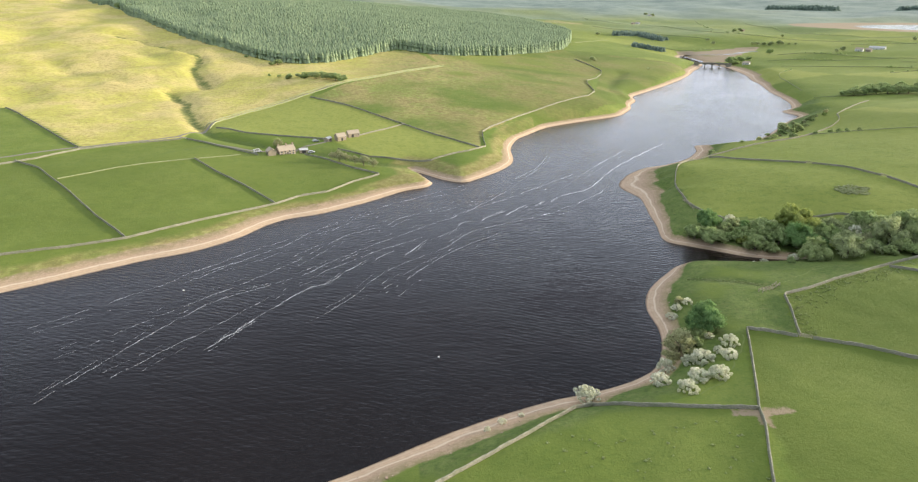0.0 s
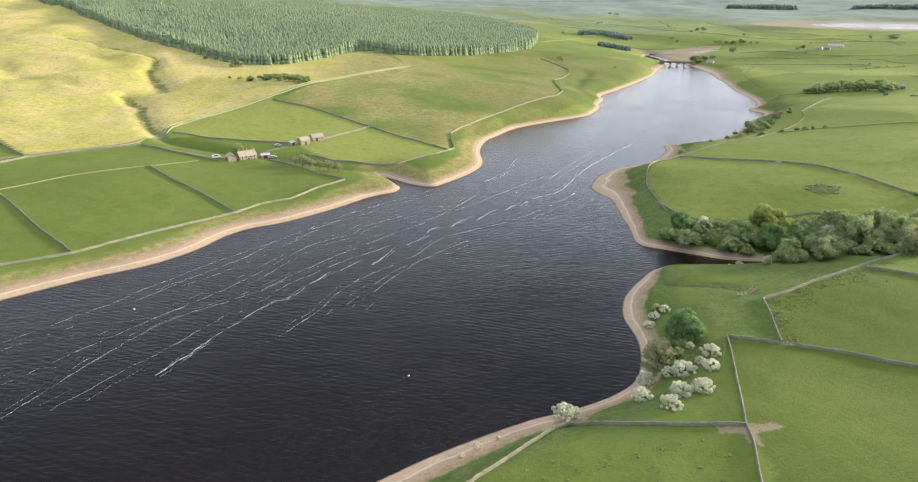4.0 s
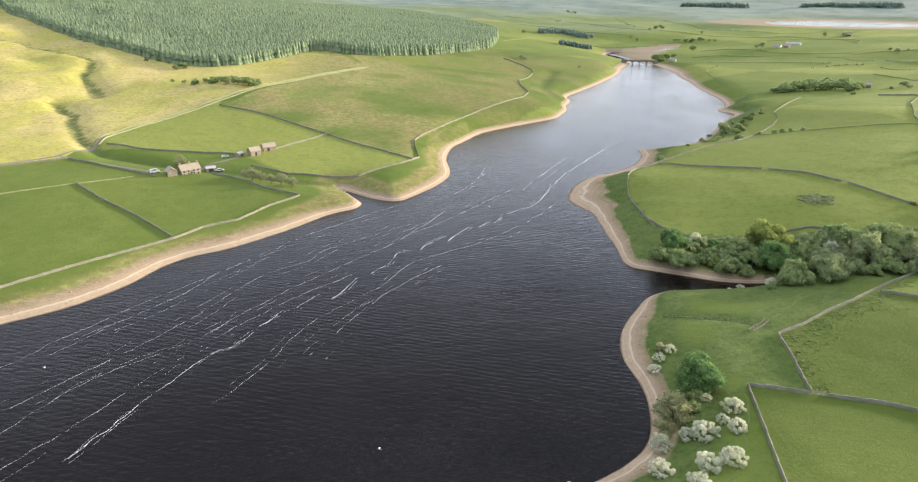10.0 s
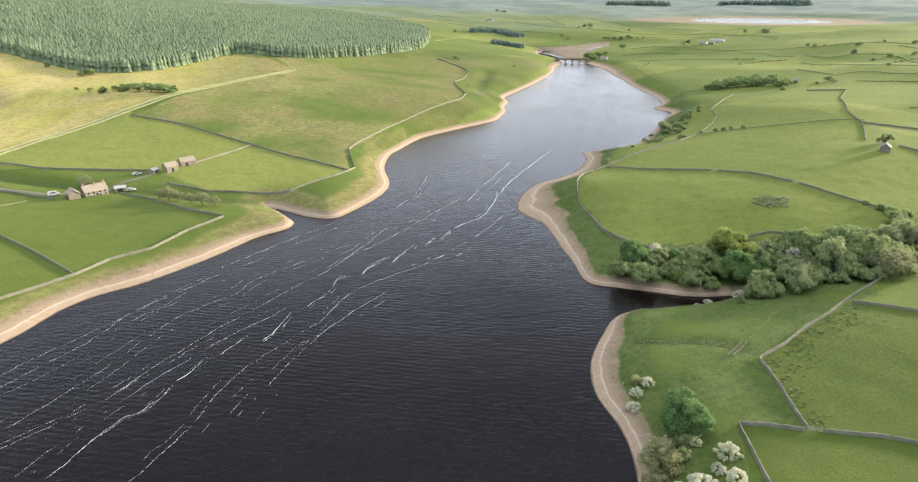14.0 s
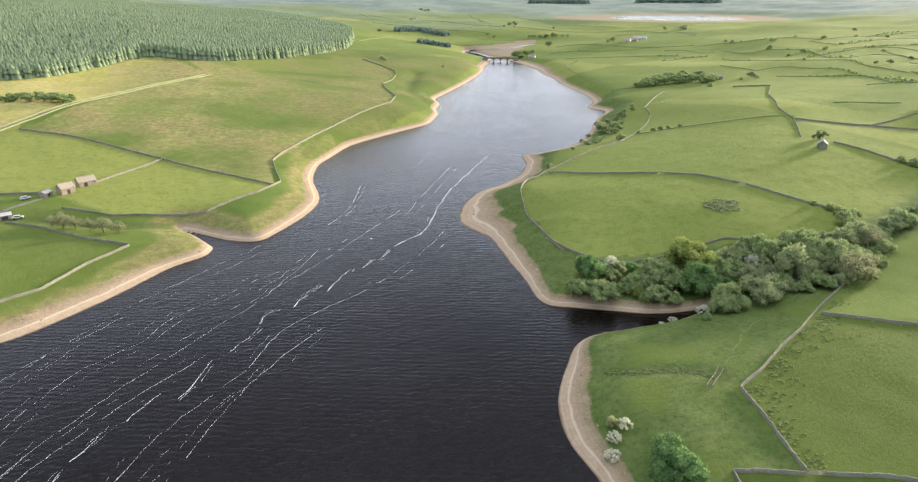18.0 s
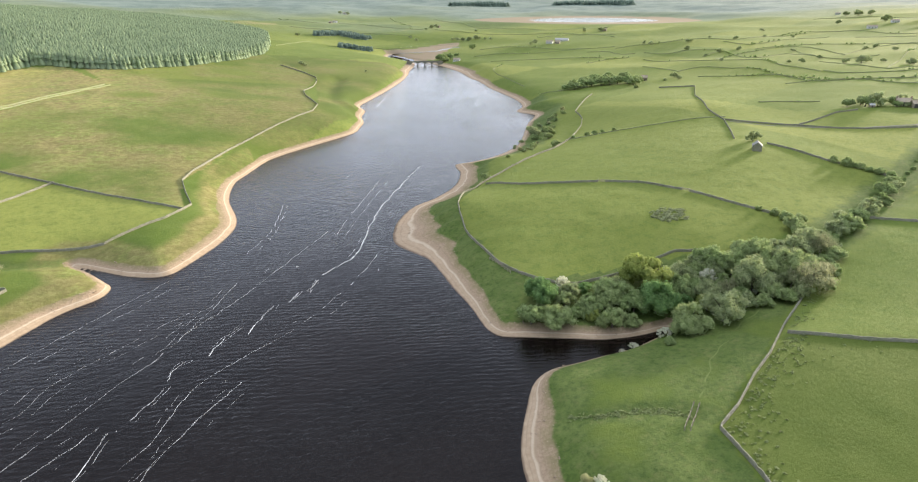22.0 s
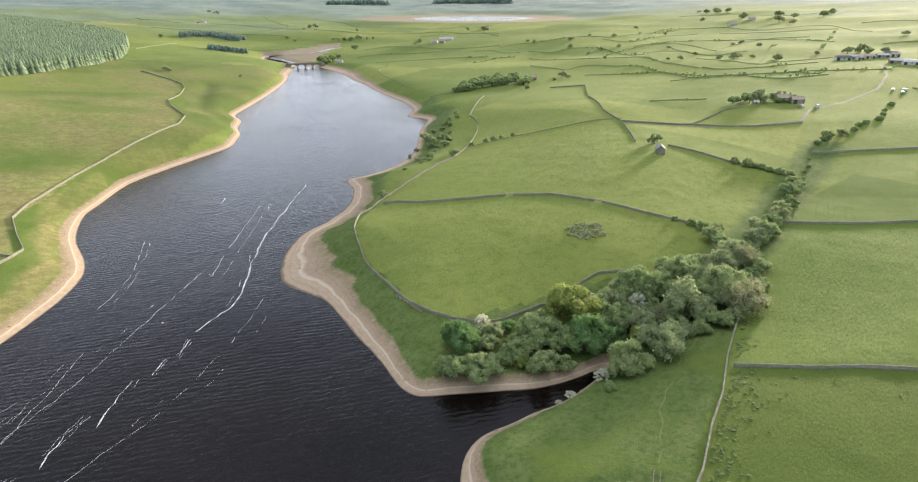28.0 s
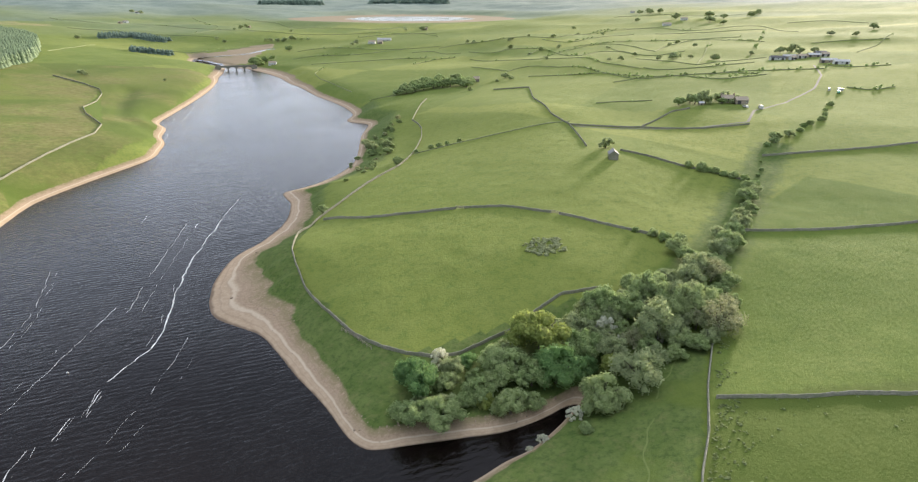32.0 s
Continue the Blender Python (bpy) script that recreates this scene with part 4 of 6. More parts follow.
class Kind:
    """A kind of tree or bush with a few grown shapes to pick from."""

    def __init__(self, name, category, leaf, seed, shapes, lobes, leaves, size, tall, low, trunk, limbs=5, core=0.66, spread=1.0, lobe=1.0, dome=False):
        rng = np.random.default_rng(seed)
        self.name, self.category, self.crowns, self.trunks = name, category, [], []
        for _ in range(shapes):
            v, f = leaf_cloud(rng, dome_lobes(rng, lobes, tall, low, lobe) if dome else crown_lobes(rng, lobes, tall, low, spread, lobe), leaves, size, core)
            self.crowns.append(mesh_of("crown", v, f, leaf))
            v, f = trunk_mesh(rng, low + 0.5 * tall, trunk, limbs)
            self.trunks.append(mesh_of("trunk", v, f, BARK))
        self.rng = rng

    def plant(self, x, y, radius, label, group="", stretch=1.0):
        k = int(self.rng.integers(len(self.crowns)))
        base = new(self.name)
        base.empty_display_size = 0.5
        base.location = (x, y, z_at(x, y) - 0.1)
        base.rotation_euler = (0, 0, self.rng.uniform(0, 6.28))
        base.scale = (radius * self.rng.uniform(0.92, 1.08), radius * self.rng.uniform(0.92, 1.08), radius * stretch)
        tagged(base, label, self.category, group)
        part("trunk", self.trunks[k], None, base)
        part("crown", self.crowns[k], None, base)
        return base


OAK = Kind("broadleaf_tree", "tree", LEAF, 11, 6, 72, 190, 0.050, 1.3, 0.26, 0.085, core=0.8, dome=True)
ASH = Kind("broadleaf_tree", "tree", WILLOW, 12, 4, 64, 170, 0.046, 1.4, 0.28, 0.07, core=0.62, lobe=0.95, dome=True)
LIME = Kind("broadleaf_tree", "tree", FRESH, 13, 2, 70, 180, 0.05, 1.25, 0.3, 0.08, core=0.78, dome=True)
PLANE = Kind("sycamore_tree", "tree", SYCAMORE, 14, 3, 76, 180, 0.05, 1.2, 0.24, 0.08, core=0.8, dome=True)
MAY = Kind("hawthorn_bush", "bush", HAWTHORN, 15, 6, 34, 420, 0.06, 0.95, 0.2, 0.06, core=0.1, spread=1.55, lobe=0.6)
TWIG = Kind("broadleaf_tree", "tree", BUDDING, 18, 2, 60, 110, 0.042, 1.3, 0.35, 0.075, limbs=9, core=0.3, dome=True)
SHRUB = Kind("green_bush", "bush", LEAF, 16, 4, 16, 130, 0.10, 0.75, 0.22, 0.06, core=0.55)
SALLOW = Kind("willow_bush", "bush", OSIER, 17, 3, 60, 150, 0.048, 1.2, 0.16, 0.06, core=0.5, dome=True)

# the blossom by the near shore
for x, y, r in ((54, 142, 2.6), (58, 133.5, 2.5), (63, 139, 2.7), (68, 139, 2.7), (68, 151, 3.0), (78, 157, 2.7), (75, 150, 2.2), (74, 154, 1.7), (65, 153, 2.1), (59, 153, 2.8),
                (75, 164, 1.4), (77, 189, 1.8), (73, 187, 1.8), (70, 183, 1.8), (34, 139, 3.3), (11, 129.5, 1.1), (7, 126, 0.9), (16, 132, 0.8), (121, 267, 1.9), (134, 231, 2.2), (123, 231.5, 1.5), (119, 232, 1.0)):
    MAY.plant(x, y, r * 0.9, "hawthorn bush white with blossom on the grassy bank", "blossoming hawthorns", 1.0)
PLANE.plant(75.4, 169.5, 6.0, "dense dark green sycamore standing among blossoming bushes", stretch=0.95)
SALLOW.plant(66, 162.5, 5.2, "pale olive willow bush beside the shore", "willow bushes")
SALLOW.plant(62, 158, 2.6, "pale olive willow bush beside the shore", "willow bushes")
SALLOW.plant(75, 191, 1.8, "pale olive willow bush beside the shore", "willow bushes")
for x, y, r in ((73, 166, 2.7), (71, 162, 2.0), (130, 225, 1.8)):
    SHRUB.plant(x, y, r, "low green bush on the lakeside bank", "bank bushes")

# the wood in the gully
WOOD_RING = [(102, 259), (111, 265), (126, 261), (139, 261), (155, 259), (171, 256), (183, 254), (194, 251), (212, 248), (224, 242), (206, 226), (194, 220), (178, 219), (164, 224), (152, 234), (142, 244), (130, 247), (119, 249), (108, 253)]
_spots, _rng = [], np.random.default_rng(5)
for kind, label, group, places in (
        (PLANE, "dense green sycamore in the gully wood", "sycamores of the wood", ((111, 263, 5.6), (141, 243, 6.6), (127, 262, 2.6), (149, 240, 3.7))),
        (OAK, "rounded green tree in the gully wood", "trees of the gully wood", ((109, 251, 4.7), (103, 256, 4.0), (121, 251, 3.9), (132, 253, 5.4), (124, 243, 4.4), (135, 246, 4.0), (154, 244, 5.0),
                                                                                  (173, 252, 5.1), (176, 245, 5.4), (140, 228, 5.4), (187, 245, 5.6), (189, 231, 6.0), (130, 241, 2.7), (184, 235, 4.6))),
        (ASH, "pale grey-green ash in the gully wood", "ashes of the wood", ((122, 262, 3.1), (157, 252, 4.8), (157, 237, 4.2), (152, 226, 6.0), (172, 233, 6.6), (191, 236, 5.6), (201, 241, 5.0), (163, 227, 2.9), (209, 243, 5.1))),
        (LIME, "broad tree with fresh yellow-green leaves in the wood", "yellow-green trees", ((120, 248, 2.3), (146, 253, 7.4), (154, 234, 3.7))),
        (TWIG, "brownish thin-leaved tree at the end of the wood", "brownish trees", ((165, 236, 3.5), (185, 222, 6.4), (211, 238, 4.6), (196, 226, 3.6)))):
    for x, y, r in places:
        kind.plant(x, y, r * 1.08, label, group, _rng.uniform(0.92, 1.08))
        _spots.append((x, y))
for _ in range(6000):
    x, y = _rng.uniform(100, 224), _rng.uniform(218, 270)
    if len(_spots) < 86 and within(np.array(x), np.array(y), WOOD_RING) and min(math.hypot(x - a, y - b) for a, b in _spots) > 4.3:
        _spots.append((x, y))
        (OAK if _rng.random() < 0.55 else ASH).plant(x, y, _rng.uniform(2.6, 4.2), "leafy young tree between the taller crowns of the wood", "young trees of the wood", _rng.uniform(0.85, 1.0))
for x, y, r in ((123, 268, 1.9), (166, 246, 2.5), (174, 232, 2.2), (165, 240, 1.4)):
    MAY.plant(x, y, r, "hawthorn white with blossom among the trees", "blossoming hawthorns", 1.5)

# trees up the stream and along the field edges
for x, y, r in ((220, 257, 4.2), (218, 250, 4.2), (228, 246, 4.6), (235, 243, 5.0), (240, 250, 3.6), (247, 250, 4.0), (255, 251, 4.6), (264, 255, 3.6), (272, 257, 4.0), (284, 260, 4.6), (291, 264, 3.8), (298, 266, 3.4),
                (307, 268, 2.0), (316, 272, 1.3), (326, 274, 1.4), (336, 277, 1.0), (347, 280, 1.3), (363, 286, 2.3), (371, 287, 2.8), (377, 288, 3.2), (384, 287, 3.0), (391, 287, 2.0), (400, 287, 2.4), (410, 287, 2.2), (420, 288, 2.4), (433, 288, 2.6), (446, 290, 2.0), (462, 294, 1.8), (484, 299, 2.6)):
    (SHRUB if r < 2.9 else ASH if int(x) % 3 == 0 else OAK).plant(x + 1.3 * math.sin(x), y + 1.6 * math.cos(2.3 * x), r, "leafy tree along the stream between the fields", "trees of the stream", 0.85)
for x, y, r in ((225, 268, 2.3), (225, 263, 2.8), (228, 259, 2.8), (223, 274, 1.5), (303, 298, 2.6), (304, 292, 3.2), (306, 286, 2.4), (307, 278, 2.6), (308, 273, 2.2), (305, 289, 2.0), (306, 282, 2.0),
                (260, 436, 1.9), (264, 433.5, 2.1), (268, 431, 1.7), (274, 427, 1.6), (252, 440, 1.6)):
    SHRUB.plant(x, y, r, "dark green hedge bush beside a field wall", "hedge bushes")
for x, y, r in ((162, 393, 2.8), (261, 505, 4.2), (255, 490, 4.8), (260, 480, 4.6), (250, 466, 3.4), (246, 477, 3.0), (234, 435, 2.4), (230, 428, 3.0), (222, 441, 2.0), (294, 524, 2.6), (275, 515, 2.2), (209, 430, 1.4), (194, 425, 1.3), (231, 478, 1.5), (226, 470, 1.2), (268, 497, 3.0), (240, 484, 2.0)):
    (ASH if int(x) % 2 else OAK).plant(x, y, r, "leafy tree above the far shore", "shore trees", 0.85)
_way, _ = along(((205, 431), (236, 458), (258, 486), (290, 519), (318, 548)), 1.0)
for _ in range(34):
    x, y = _way[_rng.integers(len(_way))] + _rng.uniform(-7, 7, 2)
    if 5 < z_at(x, y) < 14:
        (SALLOW if _rng.random() < 0.35 else SHRUB).plant(x, y, _rng.uniform(0.9, 2.3), "ragged bush on the rough bank above the far shore", "bushes of the far bank", _rng.uniform(0.8, 1.1))
for x, y, r in ((387, 624, 6.4), (400, 627, 7.0), (411, 628, 7.0), (421, 626, 7.2), (429, 622, 7.2), (437, 620, 7.2), (444, 613, 7.0), (440, 600, 6.4), (430, 650, 7.0), (449, 650, 7.0), (460, 635, 7.0), (415, 645, 6.8), (398, 640, 6.4), (380, 630, 4.5), (455, 612, 6.0)):
    OAK.plant(x, y, r, "tall dark tree of the farm copse", "trees of the farm copse", 0.8)
for x, y, r in ((299, 342, 3.9), (433, 370, 4.4), (428, 364, 5.0), (433, 359, 6.4), (448, 359, 3.8), (453, 356, 4.2), (452, 349, 3.6), (440, 351, 3.0), (443, 346, 2.4), (422, 372, 4.2), (424, 578, 2.6)):
    (ASH if int(x) % 2 else OAK).plant(x, y, r, "broad tree sheltering the hill farm", "farm trees", 0.9)
for x, y, r in ((-75, 381, 4.0), (-70, 379, 3.2), (-64, 375, 3.0), (-58, 371, 3.8), (-52, 369, 3.0), (-80, 386, 2.8), (-121, 412, 3.8)):
    TWIG.plant(x, y, r * 1.1, "thin olive-green tree near the farmhouse", "farmyard trees", 0.95)
for x, y, r in ((-164, 617, 3.8), (-157, 624, 3.0), (-149, 617, 4.6), (-145, 626, 3.6), (-137, 613, 5.0), (-133, 621, 4.4), (-126, 606, 4.8), (-122, 613, 4.0), (-116, 600, 5.8), (-109, 605, 3.8), (-110, 595, 3.2), (-199, 707, 4.6), (-204, 702, 3.2), (-230, 738, 3.4), (-240, 730, 2.4), (-176, 626, 2.4), (-188, 634, 2.0), (-530, 1042, 8.0), (-504, 1018, 9.0)):
    OAK.plant(x, y, r, "dark green tree beside the moorland road", "roadside trees", 0.85)
for x, y, r in ((440, 1055, 7.7), (440, 1040, 8.0), (456, 1050, 6.8), (478, 1074, 5.0), (552, 1158, 6.6)):
    OAK.plant(x, y, r, "dark tree near the stone bridge", "bridge trees", 0.95)
for x, y, r in ((751, 839, 4.8), (688, 778, 5.3), (688, 722, 5.1), (717, 718, 3.5), (805, 800, 4.9), (658, 716, 2.5), (603, 641, 2.9), (805, 850, 3.0), (733, 649, 3.3), (661, 563, 3.7), (609, 560, 2.8), (613, 548, 4.1), (630, 515, 3.4), (635, 501, 6.8), (658, 469, 5.5), (718, 459, 3.7),
                (1207, 916, 6.7), (1579, 1150, 10.5), (1575, 1116, 12.1), (1247, 853, 10.7), (1207, 759, 11.4), (1182, 721, 7.4), (1364, 754, 11.2), (838, 613, 4.5), (805, 605, 3.5), (789, 561, 4.2), (729, 895, 4.9), (736, 917, 4.0), (893, 822, 3.2), (496, 603, 5.1), (489, 589, 3.8), (475, 594, 2.5),
                (306, 1459, 6.4), (531, 1405, 5.2), (531, 1371, 5.1), (648, 1556, 7.3), (675, 1586, 7.5), (622, 1529, 4.3), (707, 1439, 4.2), (636, 1082, 6.4), (611, 1057, 4.2), (854, 1230, 5.2), (880, 1209, 7.8), (899, 1220, 6.6), (191, 933, 4.7), (192, 923, 3.8), (257, 878, 2.2), (644, 2302, 8.5), (657, 2263, 8.4),
                (599, 1338, 5.1), (605, 1329, 6.3), (615, 1322, 6.3), (624, 1313, 7.5), (645, 1323, 7.6), (649, 1316, 5.1), (654, 1300, 3.8), (660, 1286, 3.7), 
                (660, 512, 6.2), (655, 529, 3.4), (665, 498, 3.4), (657, 465, 4.0), (741, 439, 6.5), (756, 433, 8.1), (748, 422, 5.8), (763, 413, 5.1), (1595, 1099, 10.3), (1674, 1184, 9.1), (1408, 941, 7.5), (1301, 810, 10.8), (1279, 769, 7.8), (1530, 814, 10.8), (760, 843, 3.8), (728, 725, 3.4), (951, 463, 5.5), (936, 429, 5.3), (1066, 449, 7.1), (1004, 918, 4.7), (922, 794, 4.1)):
    ASH.plant(x, y, r * 0.88, "distant leafy tree beside the fields", "distant trees", 0.8)


def build_conifers(name, ring, spacing, tall, seed, label, needles):
    """A plantation: pointed trees in tiers, all in one mesh."""
    rng = np.random.default_rng(seed)
    p = np.array(ring)
    xs, ys = np.meshgrid(np.arange(p[:, 0].min(), p[:, 0].max(), spacing), np.arange(p[:, 1].min(), p[:, 1].max(), spacing))
    x, y = xs.ravel() + rng.uniform(-0.42, 0.42, xs.size) * spacing, ys.ravel() + rng.uniform(-0.42, 0.42, xs.size) * spacing
    keep = within(x, y, list(ring)) & ((wobble(x, y, 34, seed) > -0.93) | (wobble(x, y, 90, seed + 1) > 0.1))
    x, y = x[keep], y[keep]
    z = lie(x, y)
    t = tall * (1 + 0.14 * wobble(x, y, 60, seed + 2)) * rng.uniform(0.86, 1.1, len(x))
    wide = spacing * rng.uniform(0.74, 1.0, len(x))
    sides, count = 6, len(x)
    ang = np.arange(sides)[None] * 2 * np.pi / sides + rng.uniform(0, 6.28, (count, 1))
    rings = []
    for low, high, r in ((0.02, 0.66, 1.0), (0.42, 0.86, 0.78), (0.68, 1.0, 0.5)):
        out = wide[:, None] * r * rng.uniform(0.7, 1.15, (count, sides))
        skirt = np.stack([x[:, None] + out * np.cos(ang), y[:, None] + out * np.sin(ang), (z + t * low)[:, None] + t[:, None] * rng.uniform(-0.05, 0.03, (count, sides))], -1)
        tip = np.stack([x, y, z + t * high], -1)[:, None]
        rings.append(np.concatenate([skirt, tip], 1))
    verts = np.concatenate(rings).reshape(-1, 3)
    first = np.arange(3 * count)[:, None] * (sides + 1)
    j = np.arange(sides)[None]
    tris = np.stack([first + j, first + (j + 1) % sides, first + sides + 0 * j], -1).reshape(-1, 3)
    me = bpy.data.meshes.new(name)
    me.vertices.add(len(verts))
    me.vertices.foreach_set("co", verts.ravel())
    me.loops.add(tris.size)
    me.loops.foreach_set("vertex_index", tris.ravel())
    me.polygons.add(len(tris))
    me.polygons.foreach_set("loop_start", np.arange(0, tris.size, 3))
    me.polygons.foreach_set("loop_total", np.full(len(tris), 3))
    me.update(calc_edges=True)
    me.materials.append(needles)
    return tagged(new(name, me), label, "forest", kind="stuff")


build_conifers("conifer_forest", FOREST, 3.7, 14.5, 31, "dense dark spruce plantation on the hillside", SPRUCE)
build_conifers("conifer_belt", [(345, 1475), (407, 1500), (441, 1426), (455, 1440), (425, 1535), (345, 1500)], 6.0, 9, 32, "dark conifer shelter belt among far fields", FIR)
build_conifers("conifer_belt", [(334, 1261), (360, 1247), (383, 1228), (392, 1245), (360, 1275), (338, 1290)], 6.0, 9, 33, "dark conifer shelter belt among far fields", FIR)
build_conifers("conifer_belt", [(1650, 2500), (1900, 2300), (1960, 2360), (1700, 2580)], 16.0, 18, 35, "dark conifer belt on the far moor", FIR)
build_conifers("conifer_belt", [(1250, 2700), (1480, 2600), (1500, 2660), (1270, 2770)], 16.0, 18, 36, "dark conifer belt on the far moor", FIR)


# ---- scrub, rushes, stones ----
def hedge_spots():
    rng = np.random.default_rng(3)
    spots = []
    for line in FAR_LINES:
        q, w = along(line, 4.0)
        for k in range(len(q)):
            if wobble(q[k][0], q[k][1], 60, 50) > 0.25 and rng.random() < 0.5:
                spots.append((q[k][0] + rng.normal() * 1.5, q[k][1] + rng.normal() * 1.5))
    return spots


def scatter_clumps(name, spots, size, leaves, material, label, category, seed, flat=0.7):
    rng = np.random.default_rng(seed)
    verts, faces = [], []
    for x, y in spots:
        r = size * rng.uniform(0.6, 1.3)
        v, f = leaf_cloud(rng, [(0, 0, flat * 0.5, 0.38)], leaves, 0.2)
        z, k = z_at(x, y), len(verts)
        verts += [(x + a * r * 2.2, y + b * r * 2.2, z + c * r * 2.2 * flat) for a, b, c in v]
        faces += [tuple(k + i for i in g) for g in f]
    return tagged(new(name, mesh_of(name, verts, faces, material)), label, category, kind="stuff")


_rng = np.random.default_rng(8)
_spots = []
while len(_spots) < 120:
    u, v = _rng.uniform(-1, 1, 2)
    if u * u + v * v < 1 + 0.25 * math.sin(5 * math.atan2(v, u)):
        _spots.append((188.5 + 7.2 * u + 1.5 * v, 288 + 6.5 * v - 2 * u))
scatter_clumps("scrub_patch", _spots, 0.85, 40, BRACKEN, "patch of low grey-green scrub in the middle of a pasture", "scrub", 9, 0.42)


def rush_spots():
    spots = []
    for line, side, count, reach in (((( 156, 208), (143, 203), (131, 198), (118, 191.5), (108.5, 188)), -1, 190, 8), (((108.5, 188), (105, 176), (99.5, 159)), -1, 60, 5), (((183, 222), (160, 211)), -1, 40, 3), (((156, 208), (176, 186), (215, 150)), 1, 60, 12)):
        q, w = along(line, 0.5)
        for _ in range(count):
            k = _rng.integers(len(q))
            off = -side * (0.9 + abs(_rng.normal()) * reach * 0.5)
            spots.append((q[k][0] - w[k][1] * off, q[k][1] + w[k][0] * off))
    for _ in range(90):
        x, y = _rng.uniform(100, 300), _rng.uniform(95, 225)
        if wobble(x, y, 26, 41) > 0.0 and x + 0.55 * y > 195 and 1.05 * x - y < 190 and z_at(x, y) > 8:
            spots.append((x, y))
    q, w = along(((85, 211.2), (90, 206.5), (98, 203), (104, 199), (107.5, 195)), 0.3)
    for _ in range(220):
        k = _rng.integers(len(q))
        off = _rng.normal() * 0.7
        spots.append((q[k][0] - w[k][1] * off, q[k][1] + w[k][0] * off))
    for _ in range(60):
        spots.append((_rng.uniform(20, 62), _rng.uniform(95, 118)))
    return spots


scatter_clumps("far_hedges", hedge_spots(), 1.3, 26, LEAF, "ragged hedges and thorn bushes along far field walls", "hedge", 4, 0.9)
scatter_clumps("rush_tufts", rush_spots(), 0.46, 14, GORSE, "scattered dark tufts of rushes in the pasture", "rushes", 10, 0.4)


def build_stones():
    """Loose stones along the upper half of the bare rim."""
    rng = np.random.default_rng(12)
    ring = RIM[(RIM[:, 0] > -180) & (RIM[:, 0] < 200) & (RIM[:, 1] > 95) & (RIM[:, 1] < 470)]
    verts, faces = [], []
    cube = np.array([(a, b, c) for a in (-1, 1) for b in (-1, 1) for c in (-1, 1)], float)
    sides = ((0, 1, 3, 2), (4, 6, 7, 5), (0, 4, 5, 1), (2, 3, 7, 6), (0, 2, 6, 4), (1, 5, 7, 3))
    tries = np.repeat(ring, 26, 0) + rng.uniform(-16, 16, (len(ring) * 26, 2))
    z = lie(tries[:, 0], tries[:, 1])
    chance = np.clip((z - 0.5) / 1.6, 0.05, 1)
    pick = (z > 0.3) & (z < TOP_WATER + 0.1) & (rng.random(len(z)) < chance)
    for (x, y), h in zip(tries[pick], z[pick]):
        s = rng.gamma(2.0, 0.045) + 0.03
        k = len(verts)
        c = cube * rng.uniform(0.55, 1.1, cube.shape) * s * (1, rng.uniform(0.6, 1), 0.6)
        a = rng.uniform(0, 6.28)
        verts += [(x + p[0] * math.cos(a) - p[1] * math.sin(a), y + p[0] * math.sin(a) + p[1] * math.cos(a), h + p[2] + 0.2 * s) for p in c]
        faces += [tuple(k + i for i in g) for g in sides]
    tagged(new("shore_stones", mesh_of("shore_stones", verts, faces, PEBBLE)), "loose brown stones strewn along the bare shore", "stones", kind="stuff")


PEBBLE = stone_material("shore_stone", (0.27, 0.20, 0.14), (0.44, 0.34, 0.25), (0.34, 0.26, 0.19), 1.2)
build_stones()


